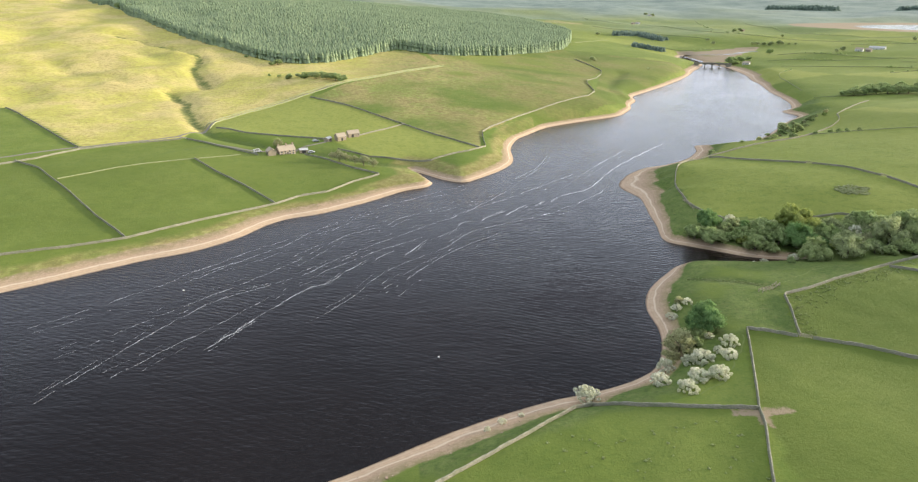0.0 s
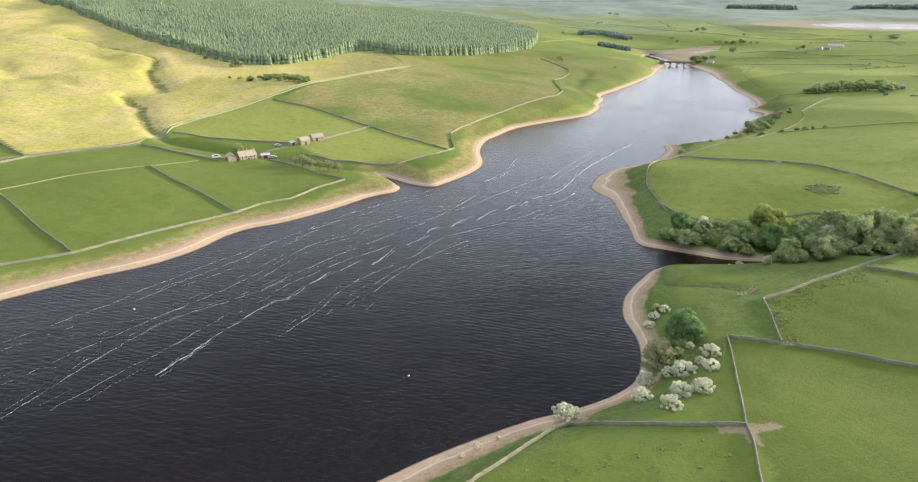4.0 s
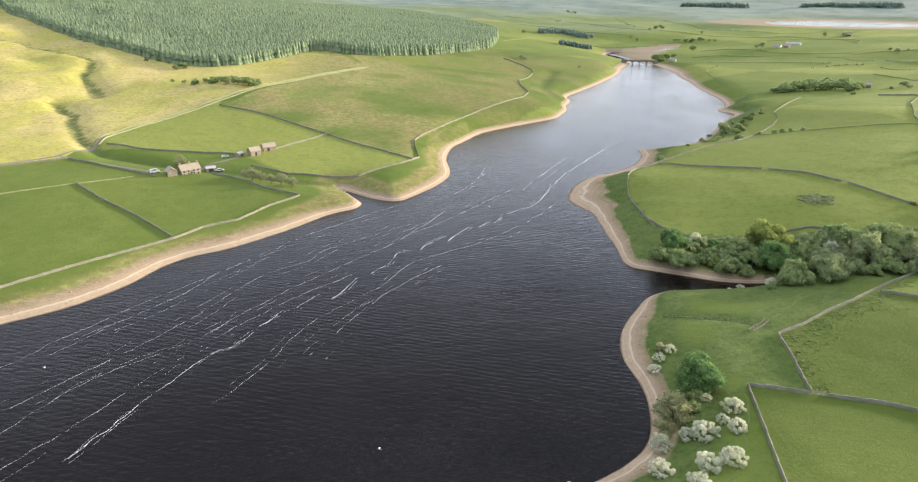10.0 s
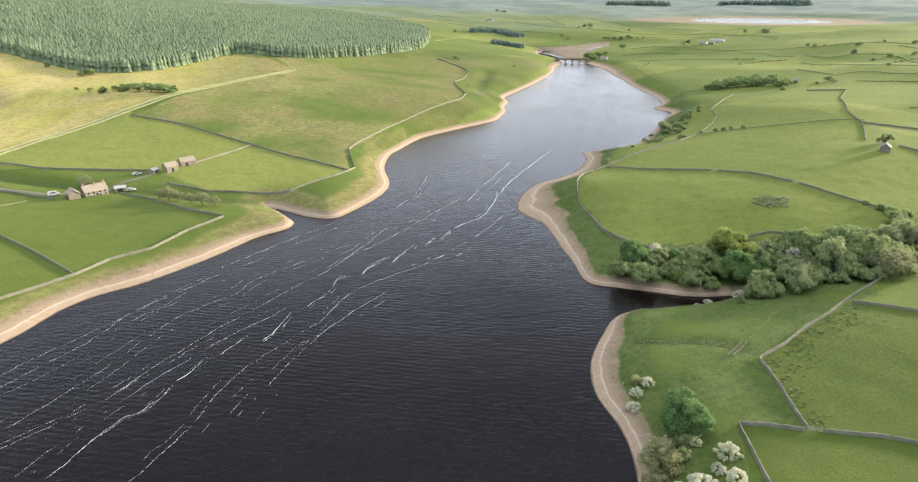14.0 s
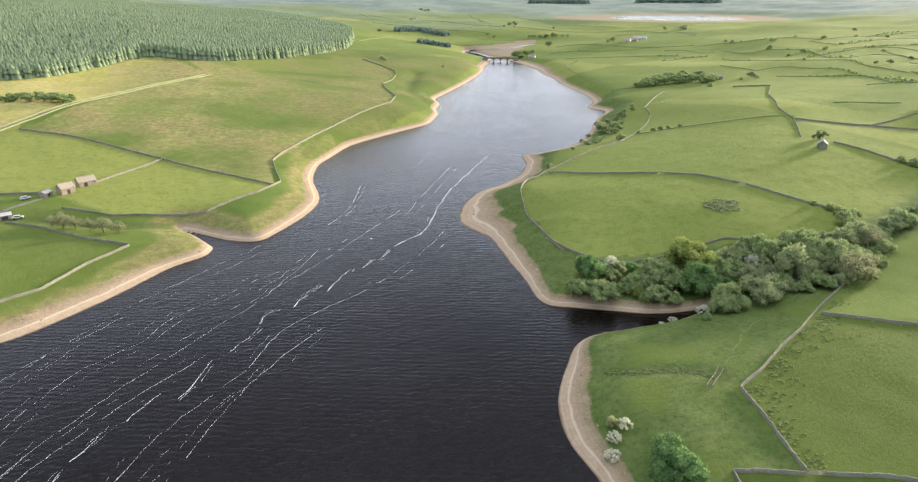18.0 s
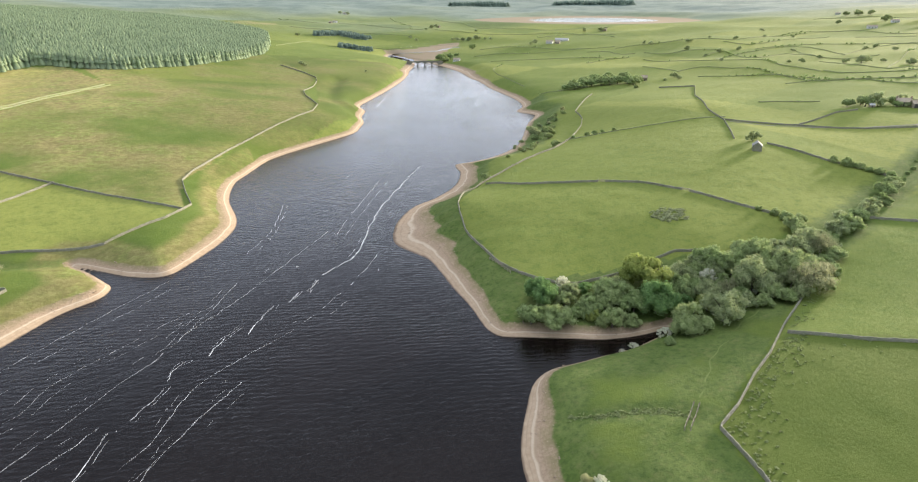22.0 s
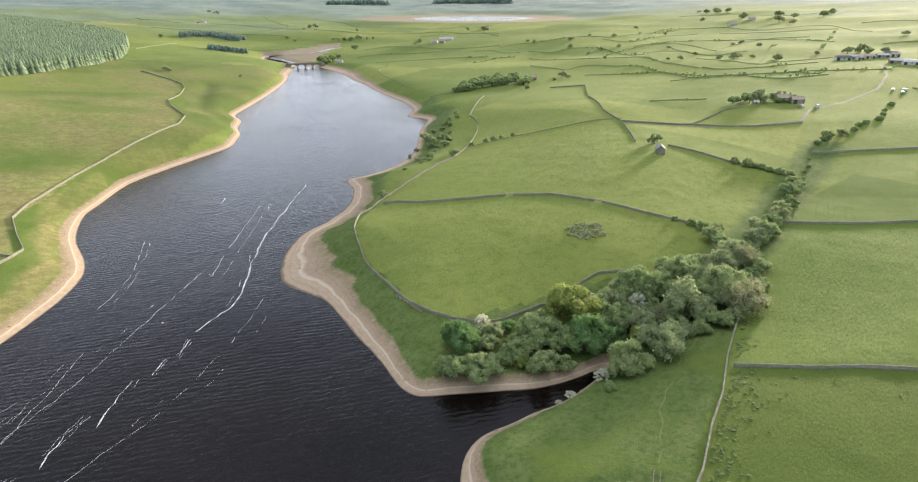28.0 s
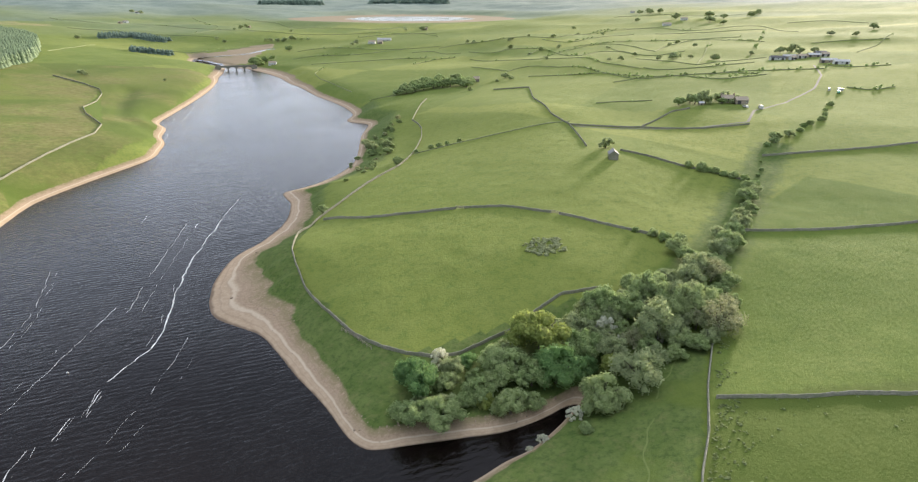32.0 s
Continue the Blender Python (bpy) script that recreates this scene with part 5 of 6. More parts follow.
# ---- foam on the water ----
def build_foam():
    """Long lines of foam drawn out by the wind, thin and torn."""
    rng = np.random.default_rng(14)
    crest = ((151, 459), (119, 416.6), (105.4, 397.6), (92.5, 377), (77.7, 348.5), (70.5, 338), (59.5, 330), (56, 327))
    heads = (
        ((54.1, 323.8), (47, 314.5)), ((44.9, 316.8), (38.9, 309)), ((35.5, 310), (29.4, 302.3), (22.6, 293.2)), ((22, 299.8), (16.3, 293.3), (10.8, 284.8)),
        ((5.7, 286), (2.3, 283), (-0.9, 276.4)), ((-0.6, 274.5), (-5.1, 267.8), (-9.4, 261.9)), ((-13.6, 260), (-16.1, 254.8), (-19.2, 247.4), (-23.5, 242.2)),
        ((-26.4, 246.9), (-30.4, 242.3), (-34, 235.8)), ((-37.4, 236.4), (-44.5, 224.3)), ((-44.5, 224.3), (-49.8, 213.7), (-57, 207), (-70, 181), (-77, 165)),
    )
    thin = (
        ((80.6, 336.7), (62.9, 314.2), (35.6, 289.7), (6.6, 270.5), (-7.8, 248.1), (-29.2, 223.7), (-38, 203.2), (-50, 182)),
        ((17.4, 267.3), (-2.3, 246.4), (-15.4, 225.8), (-26, 205)),
        ((26, 334), (16.1, 317.4), (-0.1, 293.9), (-16.5, 275.7), (-41.7, 247.6), (-62.9, 219), (-84, 200), (-96, 180), (-112, 138)),
        ((8.4, 317.1), (-26.4, 290.5), (-34.6, 277.6), (-51.8, 262.7), (-70.4, 227.4), (-94, 196), (-120, 160)),
        ((3.3, 347), (-37.5, 307.3), (-72.2, 263.3), (-92, 240), (-116, 205), (-140, 178)),
        ((-42.7, 296.5), (-66.3, 269.9), (-77.4, 249.2), (-100, 222)),
        ((-16.2, 262.4), (-37.3, 242.6), (-62.2, 210.4), (-80, 180), (-98, 150)),
        ((70, 372), (44, 342), (26, 322), (4, 300)), ((118, 440), (94, 402), (72, 366)), ((60, 420), (48, 385), (34, 362)),
        ((210, 720), (172, 630), (150, 590)), ((262, 800), (232, 740), (205, 690)),
    )
    verts, faces = [], []

    def ribbon(points, wide, drift, gaps, taper=False, step=0.7):
        q, w = along([tuple(p) for p in smooth_way(points)], step)
        n = len(q)
        s = np.arange(n) * step
        seed = int(rng.integers(1000))
        off = 0.5 * wobble(s, 0 * s + seed, 11, seed) + 0.35 * wobble(s, 0 * s, 3.5, seed + 1) + 0.15 * wobble(s, 0 * s, 1.2, seed + 6) + drift
        thick = wide * np.clip(0.8 + 0.5 * wobble(s, 0 * s + 3, 9, seed + 2) + 0.5 * wobble(s, 0 * s, 2.5, seed + 3), 0.0, 1.7)
        if taper:
            thick = thick * np.clip(0.35 + 0.9 * s / s[-1], 0.3, 1.15) * np.clip(s / 1.5, 0.2, 1) * np.clip((s[-1] - s) / 1.2, 0.1, 1)
        on = wobble(s, 0 * s + 7, 16, seed + 4) > gaps
        for k in range(n - 1):
            if not on[k] or thick[k] < 0.03 or thick[k + 1] < 0.03:
                continue
            b = len(verts)
            for i in (k, k + 1):
                px, py = -w[i][1], w[i][0]
                for e in (-1, 1):
                    o = off[i] + e * thick[i] * 0.5
                    verts.append((q[i][0] + px * o, q[i][1] + py * o, 0.03))
            faces.append((b, b + 1, b + 3, b + 2))

    ribbon(crest, 0.34, 0, -0.95)
    ribbon(crest[3:], 0.07, -1.6, -0.2)
    for line in heads:
        ribbon(line, 0.25, 0, -2, True, 0.5)
        ribbon(line, 0.07, 0.9, -0.3)
        ribbon(line, 0.06, -0.8, 0.0)
    for line in thin:
        ribbon(line, 0.085, 0, -0.8)
        for _ in range(2):
            shift = rng.uniform(-7, 7)
            ribbon([(p[0] - 0.8 * shift + rng.uniform(-1, 1), p[1] + 0.6 * shift) for p in line], rng.uniform(0.032, 0.055), 0, rng.uniform(-0.5, 0.1))
    for k in range(30):
        x, y = rng.uniform(60, 330), rng.uniform(400, 860)
        pts = [(x, y), (x + 9, y + 14), (x + 17, y + 30)]
        if all(rim_distance(np.array([p[0]]), np.array([p[1]]))[0] < -10 for p in pts):
            ribbon(pts, 0.08, 0, -0.2)
    tagged(new("foam_streaks", mesh_of("foam_streaks", verts, faces, FOAM)), "thin white foam streaks drawn out along the wind", "foam", kind="stuff")


build_foam()


def build_buoy(x, y):
    base = new("buoy")
    base.location = (x, y, 0)
    tagged(base, "small round white mooring buoy floating on the reservoir", "buoy", "buoys")
    bm = bmesh.new()
    bmesh.ops.create_uvsphere(bm, u_segments=16, v_segments=10, radius=0.30)
    bmesh.ops.scale(bm, vec=(1, 1, 0.85), verts=bm.verts)
    bmesh.ops.translate(bm, vec=(0, 0, 0.12), verts=bm.verts)
    part("float", bm, WHITE, base, smooth=True)
    bm = bmesh.new()
    bmesh.ops.create_cone(bm, cap_ends=True, segments=10, radius1=0.07, radius2=0.05, depth=0.2)
    bmesh.ops.translate(bm, vec=(0, 0, 0.46), verts=bm.verts)
    part("ring_post", bm, RUBBER, base)


build_buoy(-6.0, 161.7)
build_buoy(-100.9, 206.8)
build_buoy(48.8, 339.0)


# ---- buildings ----
def building(name, x, y, turn, long, deep, eaves, rise, label, category="house", wall=HOUSE_STONE, roof=SLATE, windows=(), doors=(), chimneys=(), group="", lift=0.0):
    """A gabled building along its own x: windows and doors as (face, along, up, width, height), face +1 in front (-y), -1 behind."""
    base = new(name)
    base.matrix_world = pose(x, y, min(z_at(x + a, y + b) for a in (-4, 4) for b in (-3, 3)) + lift, 0, 0, turn)
    tagged(base, label, category, group)
    L, D = long / 2, deep / 2
    bm = bmesh.new()
    front = [(-L, -D, -1), (L, -D, -1), (L, -D, eaves), (-L, -D, eaves)]
    back = [(-L, D, -1), (L, D, -1), (L, D, eaves), (-L, D, eaves)]
    tops = [(-L, 0, eaves + rise), (L, 0, eaves + rise)]
    v = [bm.verts.new(p) for p in front + back + tops]
    for f in ((0, 1, 2, 3), (5, 4, 7, 6), (4, 0, 3, 8, 7), (1, 5, 6, 9, 2)):
        bm.faces.new([v[i] for i in f])
    part("wall", bm, wall, base)
    for s in (-1, 1):
        bm = bmesh.new()
        o, t = 0.3, 0.16
        slope = rise / D
        a = [(-L - o, s * (D + o), eaves - o * slope), (L + o, s * (D + o), eaves - o * slope), (L + o, 0, eaves + rise + 0.02), (-L - o, 0, eaves + rise + 0.02)]
        lo = [bm.verts.new(p) for p in a]
        hi = [bm.verts.new((p[0], p[1], p[2] + t)) for p in a]
        bm.faces.new(lo)
        bm.faces.new(hi[::-1])
        for i in range(4):
            bm.faces.new((lo[i], hi[i], hi[(i + 1) % 4], lo[(i + 1) % 4]))
        bmesh.ops.recalc_face_normals(bm, faces=bm.faces)
        part("roof_slope", bm, roof, base)
    part("ridge", boxed((-L - 0.3, L + 0.3, -0.14, 0.14, eaves + rise + 0.1, eaves + rise + 0.26)), roof, base)
    for at in chimneys:
        stack = part("chimney", boxed((at - 0.45, at + 0.45, -0.4, 0.4, eaves + rise - 0.6, eaves + rise + 1.0), (at - 0.52, at + 0.52, -0.47, 0.47, eaves + rise + 1.0, eaves + rise + 1.14)), wall, base)
        part("chimney_pot", boxed((at - 0.15, at + 0.15, -0.15, 0.15, eaves + rise + 1.14, eaves + rise + 1.5)), RED_CLAY, stack)
    for face, along_x, up, w, h in windows:
        y0 = -face * D
        win = part("window", boxed((along_x - w / 2 - 0.1, along_x + w / 2 + 0.1, min(y0, y0 - face * 0.05), max(y0, y0 - face * 0.05), up - 0.1, up + h + 0.1)), WHITE, base)
        part("pane", boxed((along_x - w / 2, along_x + w / 2, min(y0 - face * 0.05, y0 - face * 0.07), max(y0 - face * 0.05, y0 - face * 0.07), up, up + h)), GLASS, win)
        part("sill", boxed((along_x - w / 2 - 0.15, along_x + w / 2 + 0.15, min(y0, y0 - face * 0.16), max(y0, y0 - face * 0.16), up - 0.24, up - 0.1)), wall, win)
    for face, along_x, up, w, h in doors:
        y0 = -face * D
        part("door", boxed((along_x - w / 2, along_x + w / 2, min(y0, y0 - face * 0.06), max(y0, y0 - face * 0.06), up, up + h)), DOOR, base)
    return base


RED_CLAY = plain_material("red_clay", (0.30, 0.13, 0.08), (0.40, 0.18, 0.11), 0.8, 3.0)
DOOR = plain_material("dark_door", (0.035, 0.035, 0.04), (0.07, 0.065, 0.06), 0.6, 3.0)

_house_windows = [(1, a, b, 0.9, 1.0) for a in (-3.8, -1.4, 1.5, 3.8) for b in (0.5, 2.0)]
building("farmhouse", -111.5, 395, 36, 10.5, 6.2, 3.3, 2.6, "long pale stone farmhouse with a stone slate roof", windows=_house_windows[:4] + _house_windows[4:], doors=((1, 0.1, 0, 1.0, 2.0),), chimneys=(-4.7, 0.5, 4.7))
building("farm_outbuilding", -119.5, 390, -60, 6.5, 4.8, 2.7, 1.9, "low stone outbuilding adjoining the farmhouse yard", "barn", doors=((1, 0, 0, 1.6, 2.1),), windows=((1, 2.6, 1.1, 0.7, 0.8),))
building("farm_shed", -102, 403, 20, 5, 3.2, 2.1, 0.8, "low open shed with a pale sheet roof in the farmyard", "shed", roof=PALE_ROOF, doors=((1, 0, 0, 2.4, 1.9),))
building("stone_barn", -82, 427, 38, 6.4, 5.2, 3.0, 1.9, "pale stone field barn with a slate roof", "barn", doors=((1, 0, 0, 1.4, 2.1), (-1, 1.5, 0, 1.2, 2.0)), windows=((1, 2.4, 2.4, 0.7, 0.9), (-1, -1.6, 2.2, 0.7, 0.9)))
building("stone_barn", -75, 437, 30, 8.0, 5, 2.8, 1.9, "brown stone field barn with a mossy roof", "barn", roof=SLATE, doors=((1, -1, 0, 1.6, 2.2),), windows=((1, 3, 1.4, 0.7, 0.8),))
building("barn_leanto", -90, 424, 66, 4.5, 3.5, 2.2, 0.7, "small lean-to shed beside a stone barn", "shed", roof=PALE_ROOF, doors=((1, 0, 0, 1.2, 1.8),))
building("field_barn", 285, 328, 42, 5.4, 4.4, 3.0, 1.7, "lone stone field barn with a grey patched roof", "barn", wall=WALLING, roof=GREY_ROOF, doors=((1, 0, 0, 2.2, 2.6),), windows=((1, 2.3, 2.0, 0.6, 0.6), (-1, 0, 2.0, 0.6, 0.6)))
building("hill_farmhouse", 446, 351, -48, 8, 4.8, 3.2, 1.9, "stone farmhouse sheltered by trees on the hill", windows=[(1, a, b, 0.9, 0.9) for a in (-2.9, 0, 2.9) for b in (0.6, 1.9)], doors=((1, 1.6, 0, 1.0, 2.0),), chimneys=(-4, 4))
building("hill_barn", 447, 342, -40, 8, 5, 2.9, 1.7, "low stone barn in the hill farmyard", "barn", doors=((1, -2, 0, 2.4, 2.6),), windows=((1, 3, 1.4, 0.8, 0.8),))
building("hut", 427, 359, -40, 3, 2.4, 1.9, 0.7, "small pale hut below the farm trees", "shed", roof=PALE_ROOF, doors=((1, 0, 0, 0.8, 1.7),))
for k, (x, y, turn, a, b, roof) in enumerate(((684, 418, -48, 30, 11, DARK_ROOF), (699, 413, -50, 26, 9, PALE_ROOF), (706, 404, -40, 18, 10, SLATE), (719, 398, -46, 24, 11, PALE_ROOF), (729, 391, -46, 16, 9, SLATE), (678, 370, -52, 30, 10, PALE_ROOF), (671, 357, -52, 28, 10, PALE_ROOF), (742, 400, -48, 24, 12, DARK_ROOF), (690, 406, -20, 14, 8, SLATE))):
    building("farm_building", x, y, turn, a * 0.45, b * 0.5, 2.7, 1.4, "long farm building of the hilltop steading", "barn", HOUSE_STONE if k % 2 else WHITE, roof, doors=((1, -a / 6, 0, 2.4, 2.5), (1, a / 7, 0, 2.2, 2.4)), windows=((1, 0, 1.3, 1.0, 0.9),), group="hilltop steading")
for x, y, turn, a, b in ((632, 1031, -50, 16, 8), (640, 1020, -50, 12, 7), (690, 1078, -50, 34, 8), (523, 1945, -70, 22, 10), (494, 1885, -70, 14, 9), (654, 2284, -70, 20, 10), (680, 1587, -60, 14, 8), (891, 1213, -50, 14, 8), (451, 1018, -40, 15, 7), (1663, 1227, -40, 16, 9), (1132, 804, -40, 22, 8), (1215, 817, -40, 18, 8), (468, 616, -40, 8, 6)):
    building("distant_farm", x, y, turn, a * 0.7, b * 0.7, 3.6, 2.0, "distant pale farm building among fields", "house", WHITE if a > 14 else HOUSE_STONE, PALE_ROOF if a > 24 else SLATE, windows=((1, -a / 5, 1.2, 1.0, 1.1), (1, a / 5, 1.2, 1.0, 1.1)), doors=((1, 0, 0, 1.2, 2.0),), group="distant farms")


def build_tank(x, y, turn, material, label):
    base = new("farm_trailer")
    base.matrix_world = pose(x, y, z_at(x, y), 0, 0, turn) @ Matrix.Scale(0.62, 4)
    tagged(base, label, "trailer", "stored trailers")
    part("body", boxed((-3.2, 3.2, -1.2, 1.2, 0.7, 2.9)), material, base)
    part("roof", boxed((-3.3, 3.3, -1.3, 1.3, 2.904, 3.05)), material, base)
    for a in (-1.6, 1.6):
        for b in (-1.15, 1.15):
            part("wheel", wheel(0.45, 0.24, a, b), RUBBER, base)


def wheel(r, w, x, y):
    bm = bmesh.new()
    bmesh.ops.create_cone(bm, cap_ends=True, segments=14, radius1=r, radius2=r, depth=w)
    bmesh.ops.rotate(bm, cent=(0, 0, 0), matrix=Matrix.Rotation(radians(90), 3, "X"), verts=bm.verts)
    bmesh.ops.translate(bm, vec=(x, y, r), verts=bm.verts)
    return bm


build_tank(536, 319, 20, PALE_ROOF, "white box trailer parked beside the farm lane")
build_tank(531, 311, 20, GREEN_SHEET, "turquoise box trailer parked beside the farm lane")
build_tank(540, 313, 70, PALE_ROOF, "white box trailer parked beside the farm lane")


def build_car(x, y, turn, label, long=4.4, high=1.5, van=False):
    base = new("van" if van else "car")
    base.matrix_world = pose(x, y, z_at(x, y), 0, 0, turn)
    tagged(base, label, "van" if van else "car", "parked vehicles")
    L, W = long / 2, 0.88
    prof = [(-L, 0.35), (-L, 0.85), (-L * 0.92, high * 0.62), (-L * 0.72, high), (L * 0.3, high), (L * 0.55, high * 0.62), (L * 0.97, 0.8), (L, 0.35)]
    if van:
        prof = [(-L, 0.35), (-L, 1.2), (-L * 0.97, high * 0.95), (-L * 0.9, high), (L * 0.5, high), (L * 0.72, high * 0.6), (L * 0.98, 0.95), (L, 0.35)]
    bm = bmesh.new()
    l = [bm.verts.new((a, -W if b < 0.9 else -W * 0.86, b)) for a, b in prof]
    r = [bm.verts.new((a, W if b < 0.9 else W * 0.86, b)) for a, b in prof]
    bm.faces.new(l)
    bm.faces.new(r[::-1])
    for i in range(len(prof)):
        j = (i + 1) % len(prof)
        bm.faces.new((l[j], l[i], r[i], r[j]))
    bmesh.ops.recalc_face_normals(bm, faces=bm.faces)
    body = part("body", bm, WHITE, base)
    for s in (-1, 1):
        part("side_window", boxed((-L * 0.55, L * 0.3, s * W * 0.9 - 0.02, s * W * 0.9 + 0.02, high * 0.66, high * 0.92)), GLASS, body)
    part("windscreen", boxed((L * 0.38, L * 0.52, -W * 0.75, W * 0.75, high * 0.68, high * 0.9)), GLASS, body)
    for a in (-L * 0.62, L * 0.62):
        for b in (-W, W):
            part("wheel", wheel(0.32, 0.2, a, b * 0.96), RUBBER, base)


build_car(437, 334, 60, "white car parked by the hill farm lane")
build_car(441, 326, 40, "white van parked by the hill farm lane", 5.4, 2.3, True)
build_car(-129, 393, 30, "white van parked beside the farmhouse lane", 5.2, 2.2, True)
build_car(-96.5, 401, 10, "white car parked behind the farmhouse")
build_car(-98, 422, 30, "white car parked beside the stone barns")


# ---- the bridge ----
def build_bridge(a, b, deck, spans):
    """A stone bridge of round arches from a to b."""
    base = new("stone_bridge")
    mid, way = (np.array(a) + b) / 2, np.subtract(b, a)
    long = float(np.hypot(*way))
    base.matrix_world = pose(mid[0], mid[1], 0, 0, 0, math.degrees(math.atan2(way[1], way[0])))
    tagged(base, "grey stone bridge of low arches across the narrows", "bridge")
    half, wide, pier = long / 2, 2.4, 1.3
    clear = (long - pier * (spans + 1)) / spans
    bm = bmesh.new()
    for k in range(spans):
        x0 = -half + pier + k * (clear + pier)
        cols = []
        for u in np.linspace(0, 1, 13):
            rise = 1.2 + (deck - 2.2) * math.sqrt(max(0.0, 1 - (2 * u - 1) ** 2))
            cols.append([bm.verts.new((x0 + clear * u, s, z)) for s, z in ((-wide, deck), (-wide, rise), (wide, rise), (wide, deck))])
        for c, d in zip(cols, cols[1:]):
            for i in range(4):
                bm.faces.new((c[i], c[(i + 1) % 4], d[(i + 1) % 4], d[i]))
    bmesh.ops.recalc_face_normals(bm, faces=bm.faces)
    part("arches", bm, WALLING, base)
    for k in range(spans + 1):
        x0 = -half + k * (clear + pier)
        part("pier", boxed((x0, x0 + pier, -wide, wide, -3, deck), (x0 + 0.2, x0 + pier - 0.2, -wide - 0.9, wide + 0.9, -3, deck - 2.6)), WALLING, base)
    for s in (-1, 1):
        part("parapet", boxed((-half - 5, half + 5, s * wide - 0.25, s * wide + 0.25, deck + 0.004, deck + 1.1)), WALLING, base)
    part("roadway", boxed((-half - 5, half + 5, -wide + 0.25, wide - 0.25, deck + 0.004, deck + 0.12)), ASPHALT, base)
    for s in (-1, 1):
        part("abutment", boxed((min(s * half, s * (half + 6)), max(s * half, s * (half + 6)), -wide, wide, -2, deck - 0.004)), WALLING, base)


build_bridge((384, 1044), (425, 1027), 5.0, 4)


# ---- lanes, gates, fence ----
def build_lane(points, wide, label):
    q, w = along(points, 3.0)
    verts, faces = [], []
    for k, ((x, y), (wx, wy)) in enumerate(zip(q, w)):
        for e in (-1, -0.4, 0.4, 1):
            px, py = x - wy * e * wide / 2, y + wx * e * wide / 2
            verts.append((px, py, z_at(px, py) + (0.10 if abs(e) < 1 else -0.1)))
    for k in range(len(q) - 1):
        for j in range(3):
            i = 4 * k + j
            faces.append((i, i + 1, i + 5, i + 4))
    tagged(new("road", mesh_of("road", verts, faces, ASPHALT)), label, "road", kind="structure")


build_lane(ROAD, 3.3, "narrow worn moorland road between walls")
build_lane(LANE, 3.0, "stony farm lane to the farmhouse")
build_lane(HILL_LANE, 2.3, "pale gravel lane to the hill farm")


def build_gate(x, y, turn, wide=3.0):
    base = new("field_gate")
    base.matrix_world = pose(x, y, z_at(x, y), 0, 0, turn)
    tagged(base, "pale wooden field gate closing a gap in the wall", "gate", "field gates")
    for s in (-1, 1):
        part("gate_post", boxed((s * (wide / 2 + 0.15) - 0.1, s * (wide / 2 + 0.15) + 0.1, -0.1, 0.1, -0.4, 1.4)), WOOD, base)
    for k in range(5):
        part("bar", boxed((-wide / 2, wide / 2, -0.03, 0.03, 0.2 + k * 0.24, 0.3 + k * 0.24)), WOOD, base)
    part("brace", boxed((-0.05, 0.05, -0.06, -0.032, 0.2, 1.26)), WOOD, base)


build_gate(193, 337, -47)
build_gate(213, 304, -68)
build_gate(100.3, 158.5, -25, 2.8)
build_gate(-42, 472, -48)


def build_fence(points, label):
    base = new("rail_fence")
    base.location = (points[0][0], points[0][1], z_at(*points[0]))
    tagged(base, label, "fence")
    q, w = along(points, 2.0)
    z0 = base.location.z
    zs = lie(q[:, 0], q[:, 1]) - z0
    for k, (x, y) in enumerate(q):
        dx, dy = x - points[0][0], y - points[0][1]
        part("post", boxed((dx - 0.07, dx + 0.07, dy - 0.07, dy + 0.07, zs[k] - 0.4, zs[k] + 1.15)), WOOD, base)
    for k in range(len(q) - 1):
        for up in (0.45, 0.95):
            bm = bmesh.new()
            c = []
            for i in (k, k + 1):
                dx, dy = q[i][0] - points[0][0], q[i][1] - points[0][1]
                px, py = -w[i][1] * 0.12, w[i][0] * 0.12
                c.append([bm.verts.new((dx + px, dy + py, zs[i] + up)), bm.verts.new((dx + px, dy + py, zs[i] + up + 0.12)), bm.verts.new((dx + px * 0.5, dy + py * 0.5, zs[i] + up + 0.12)), bm.verts.new((dx + px * 0.5, dy + py * 0.5, zs[i] + up))])
            for i in range(4):
                bm.faces.new((c[0][i], c[0][(i + 1) % 4], c[1][(i + 1) % 4], c[1][i]))
            part("rail", bm, WOOD, base)


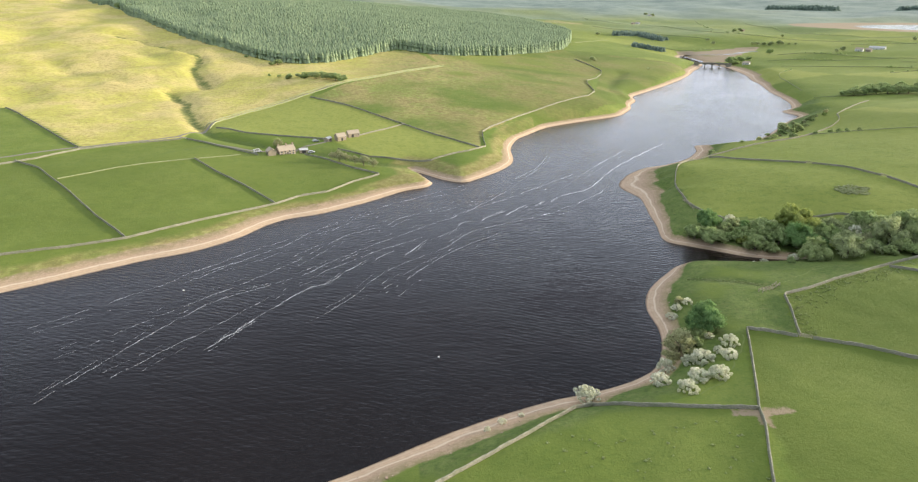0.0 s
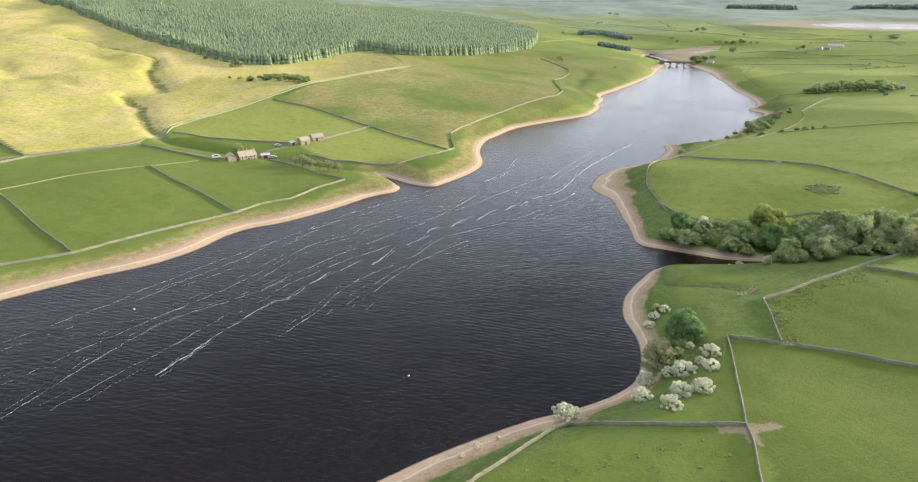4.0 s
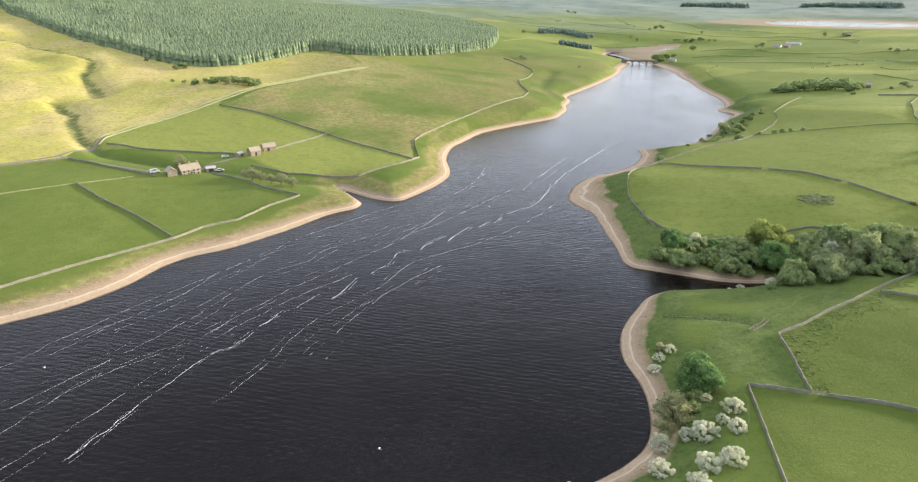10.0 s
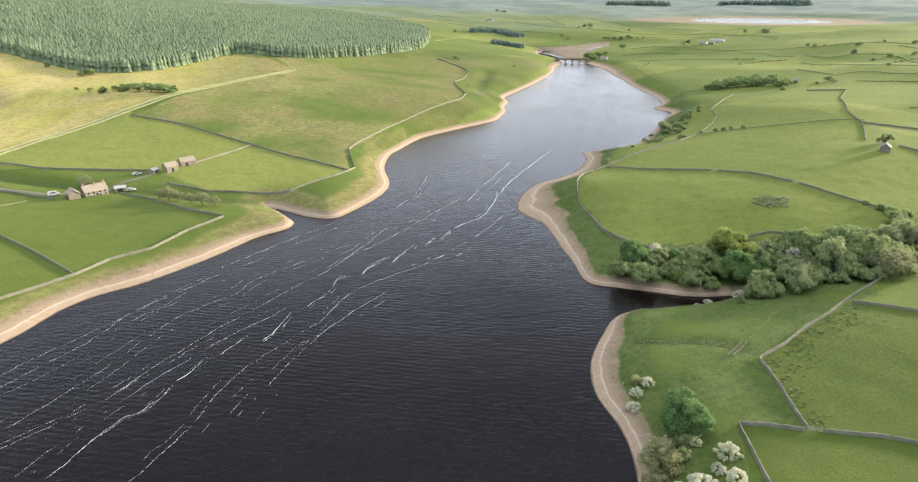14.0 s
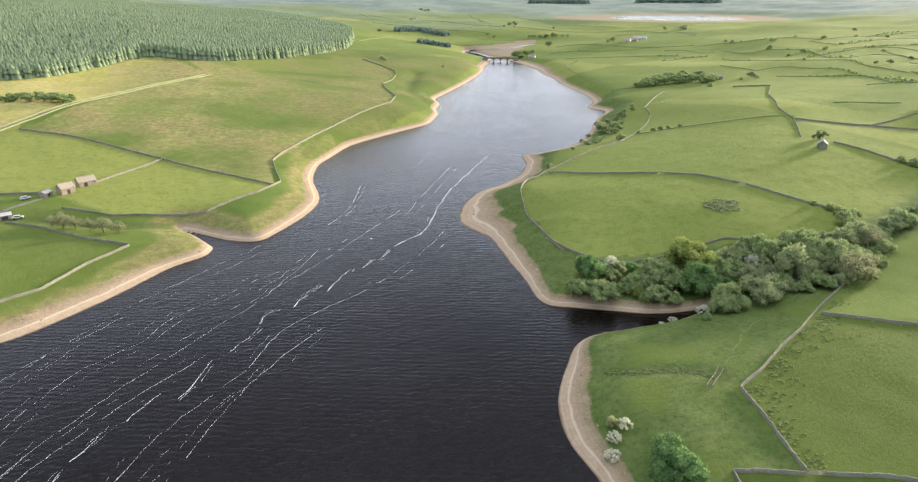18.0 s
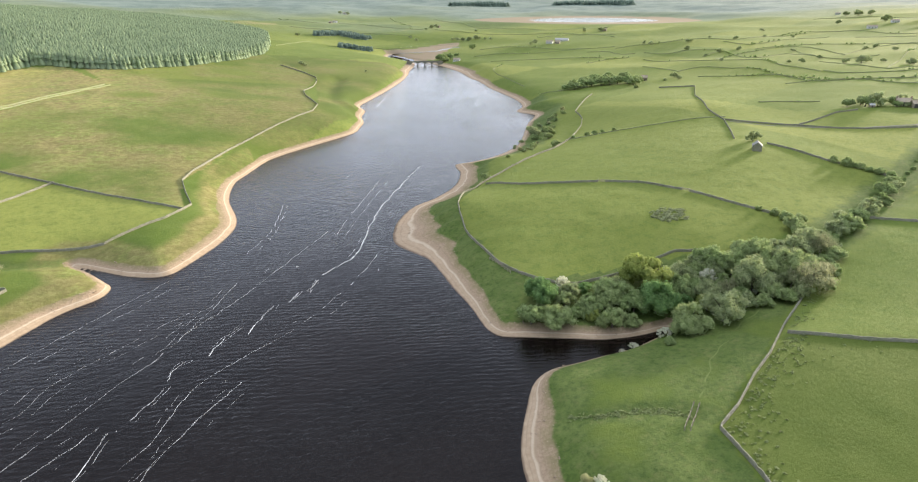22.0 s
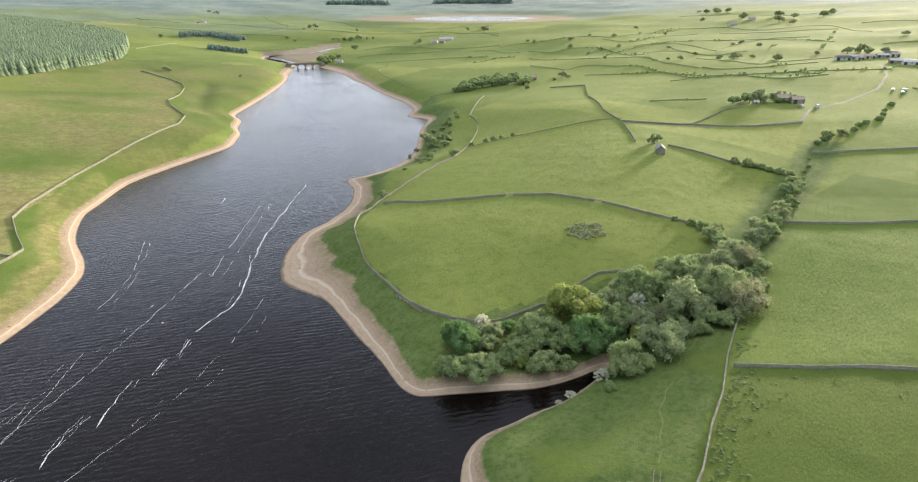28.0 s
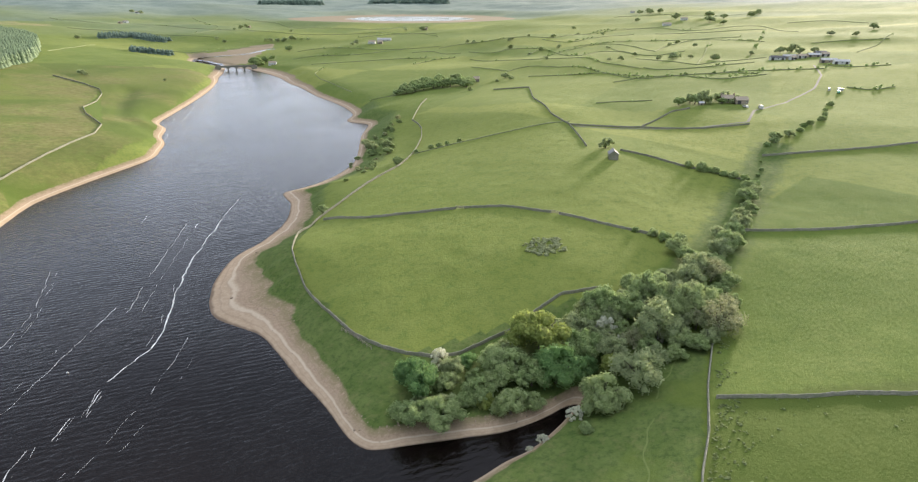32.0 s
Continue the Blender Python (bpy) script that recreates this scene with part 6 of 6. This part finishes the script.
build_fence(((101.6, 191.4), (110.2, 197.2)), "short pale timber rail fence in the pasture")
build_fence(((102.6, 190.6), (111.0, 196.2)), "short pale timber rail fence in the pasture")
build_fence(((112.0, 299), (112.4, 292), (112.6, 285)), "pale timber rails leaning along the lakeside wall")

TRAIL = plain_material("trodden_grass", (0.150, 0.190, 0.055), (0.125, 0.170, 0.045), 0.95, 0.8)


def build_path(points):
    q, w = along(points, 0.8)
    verts = []
    for (x, y), (wx, wy), k in zip(q, w, range(len(q))):
        off, half = 0.5 * math.sin(k * 0.21) + 0.3 * math.sin(k * 0.53), 0.19 + 0.08 * math.sin(k * 0.37) * math.sin(k * 1.1)
        for e in (-1, 1):
            px, py = x - wy * (off + e * half), y + wx * (off + e * half)
            verts.append((px, py, z_at(px, py) + 0.06))
    faces = [(2 * k, 2 * k + 1, 2 * k + 3, 2 * k + 2) for k in range(len(q) - 1) if math.sin(k * 0.33) + math.sin(k * 0.13) > -0.7]
    tagged(new("footpath", mesh_of("footpath", verts, faces, TRAIL)), "faint trodden path through the pasture", "path", kind="structure")


build_path(((171, 226), (157.5, 221.5), (147, 218.4), (138.5, 214.3), (127, 208), (119.8, 203.2), (114, 198)))
build_path(((84, 163), (81.5, 157), (74.8, 145.2), (67.6, 136.4), (60.4, 130.9), (54.8, 129.6)))


def build_stream(points, wide):
    """A shallow stream over the bare bed above the bridge."""
    q, w = along(smooth_way(points), 4.0)
    verts = []
    for k, ((x, y), (wx, wy)) in enumerate(zip(q, w)):
        half = wide * (0.5 + 0.15 * math.sin(k * 0.7))
        top = max(z_at(x - wy * e * half, y + wx * e * half) for e in (-1, 0, 1)) + 0.08
        for e in (-1, 1):
            verts.append((x - wy * e * half, y + wx * e * half, top))
    faces = [(2 * k, 2 * k + 1, 2 * k + 3, 2 * k + 2) for k in range(len(q) - 1)]
    tagged(new("stream", mesh_of("stream", verts, faces, WATER)), "shallow pale stream winding over the bare bed", "water", kind="structure")


build_stream(((408, 1080), (413.9, 1105), (415, 1143), (414, 1188), (419, 1222), (430, 1206), (447.5, 1195.5), (490, 1191), (530, 1214), (558, 1222)), 8.0)
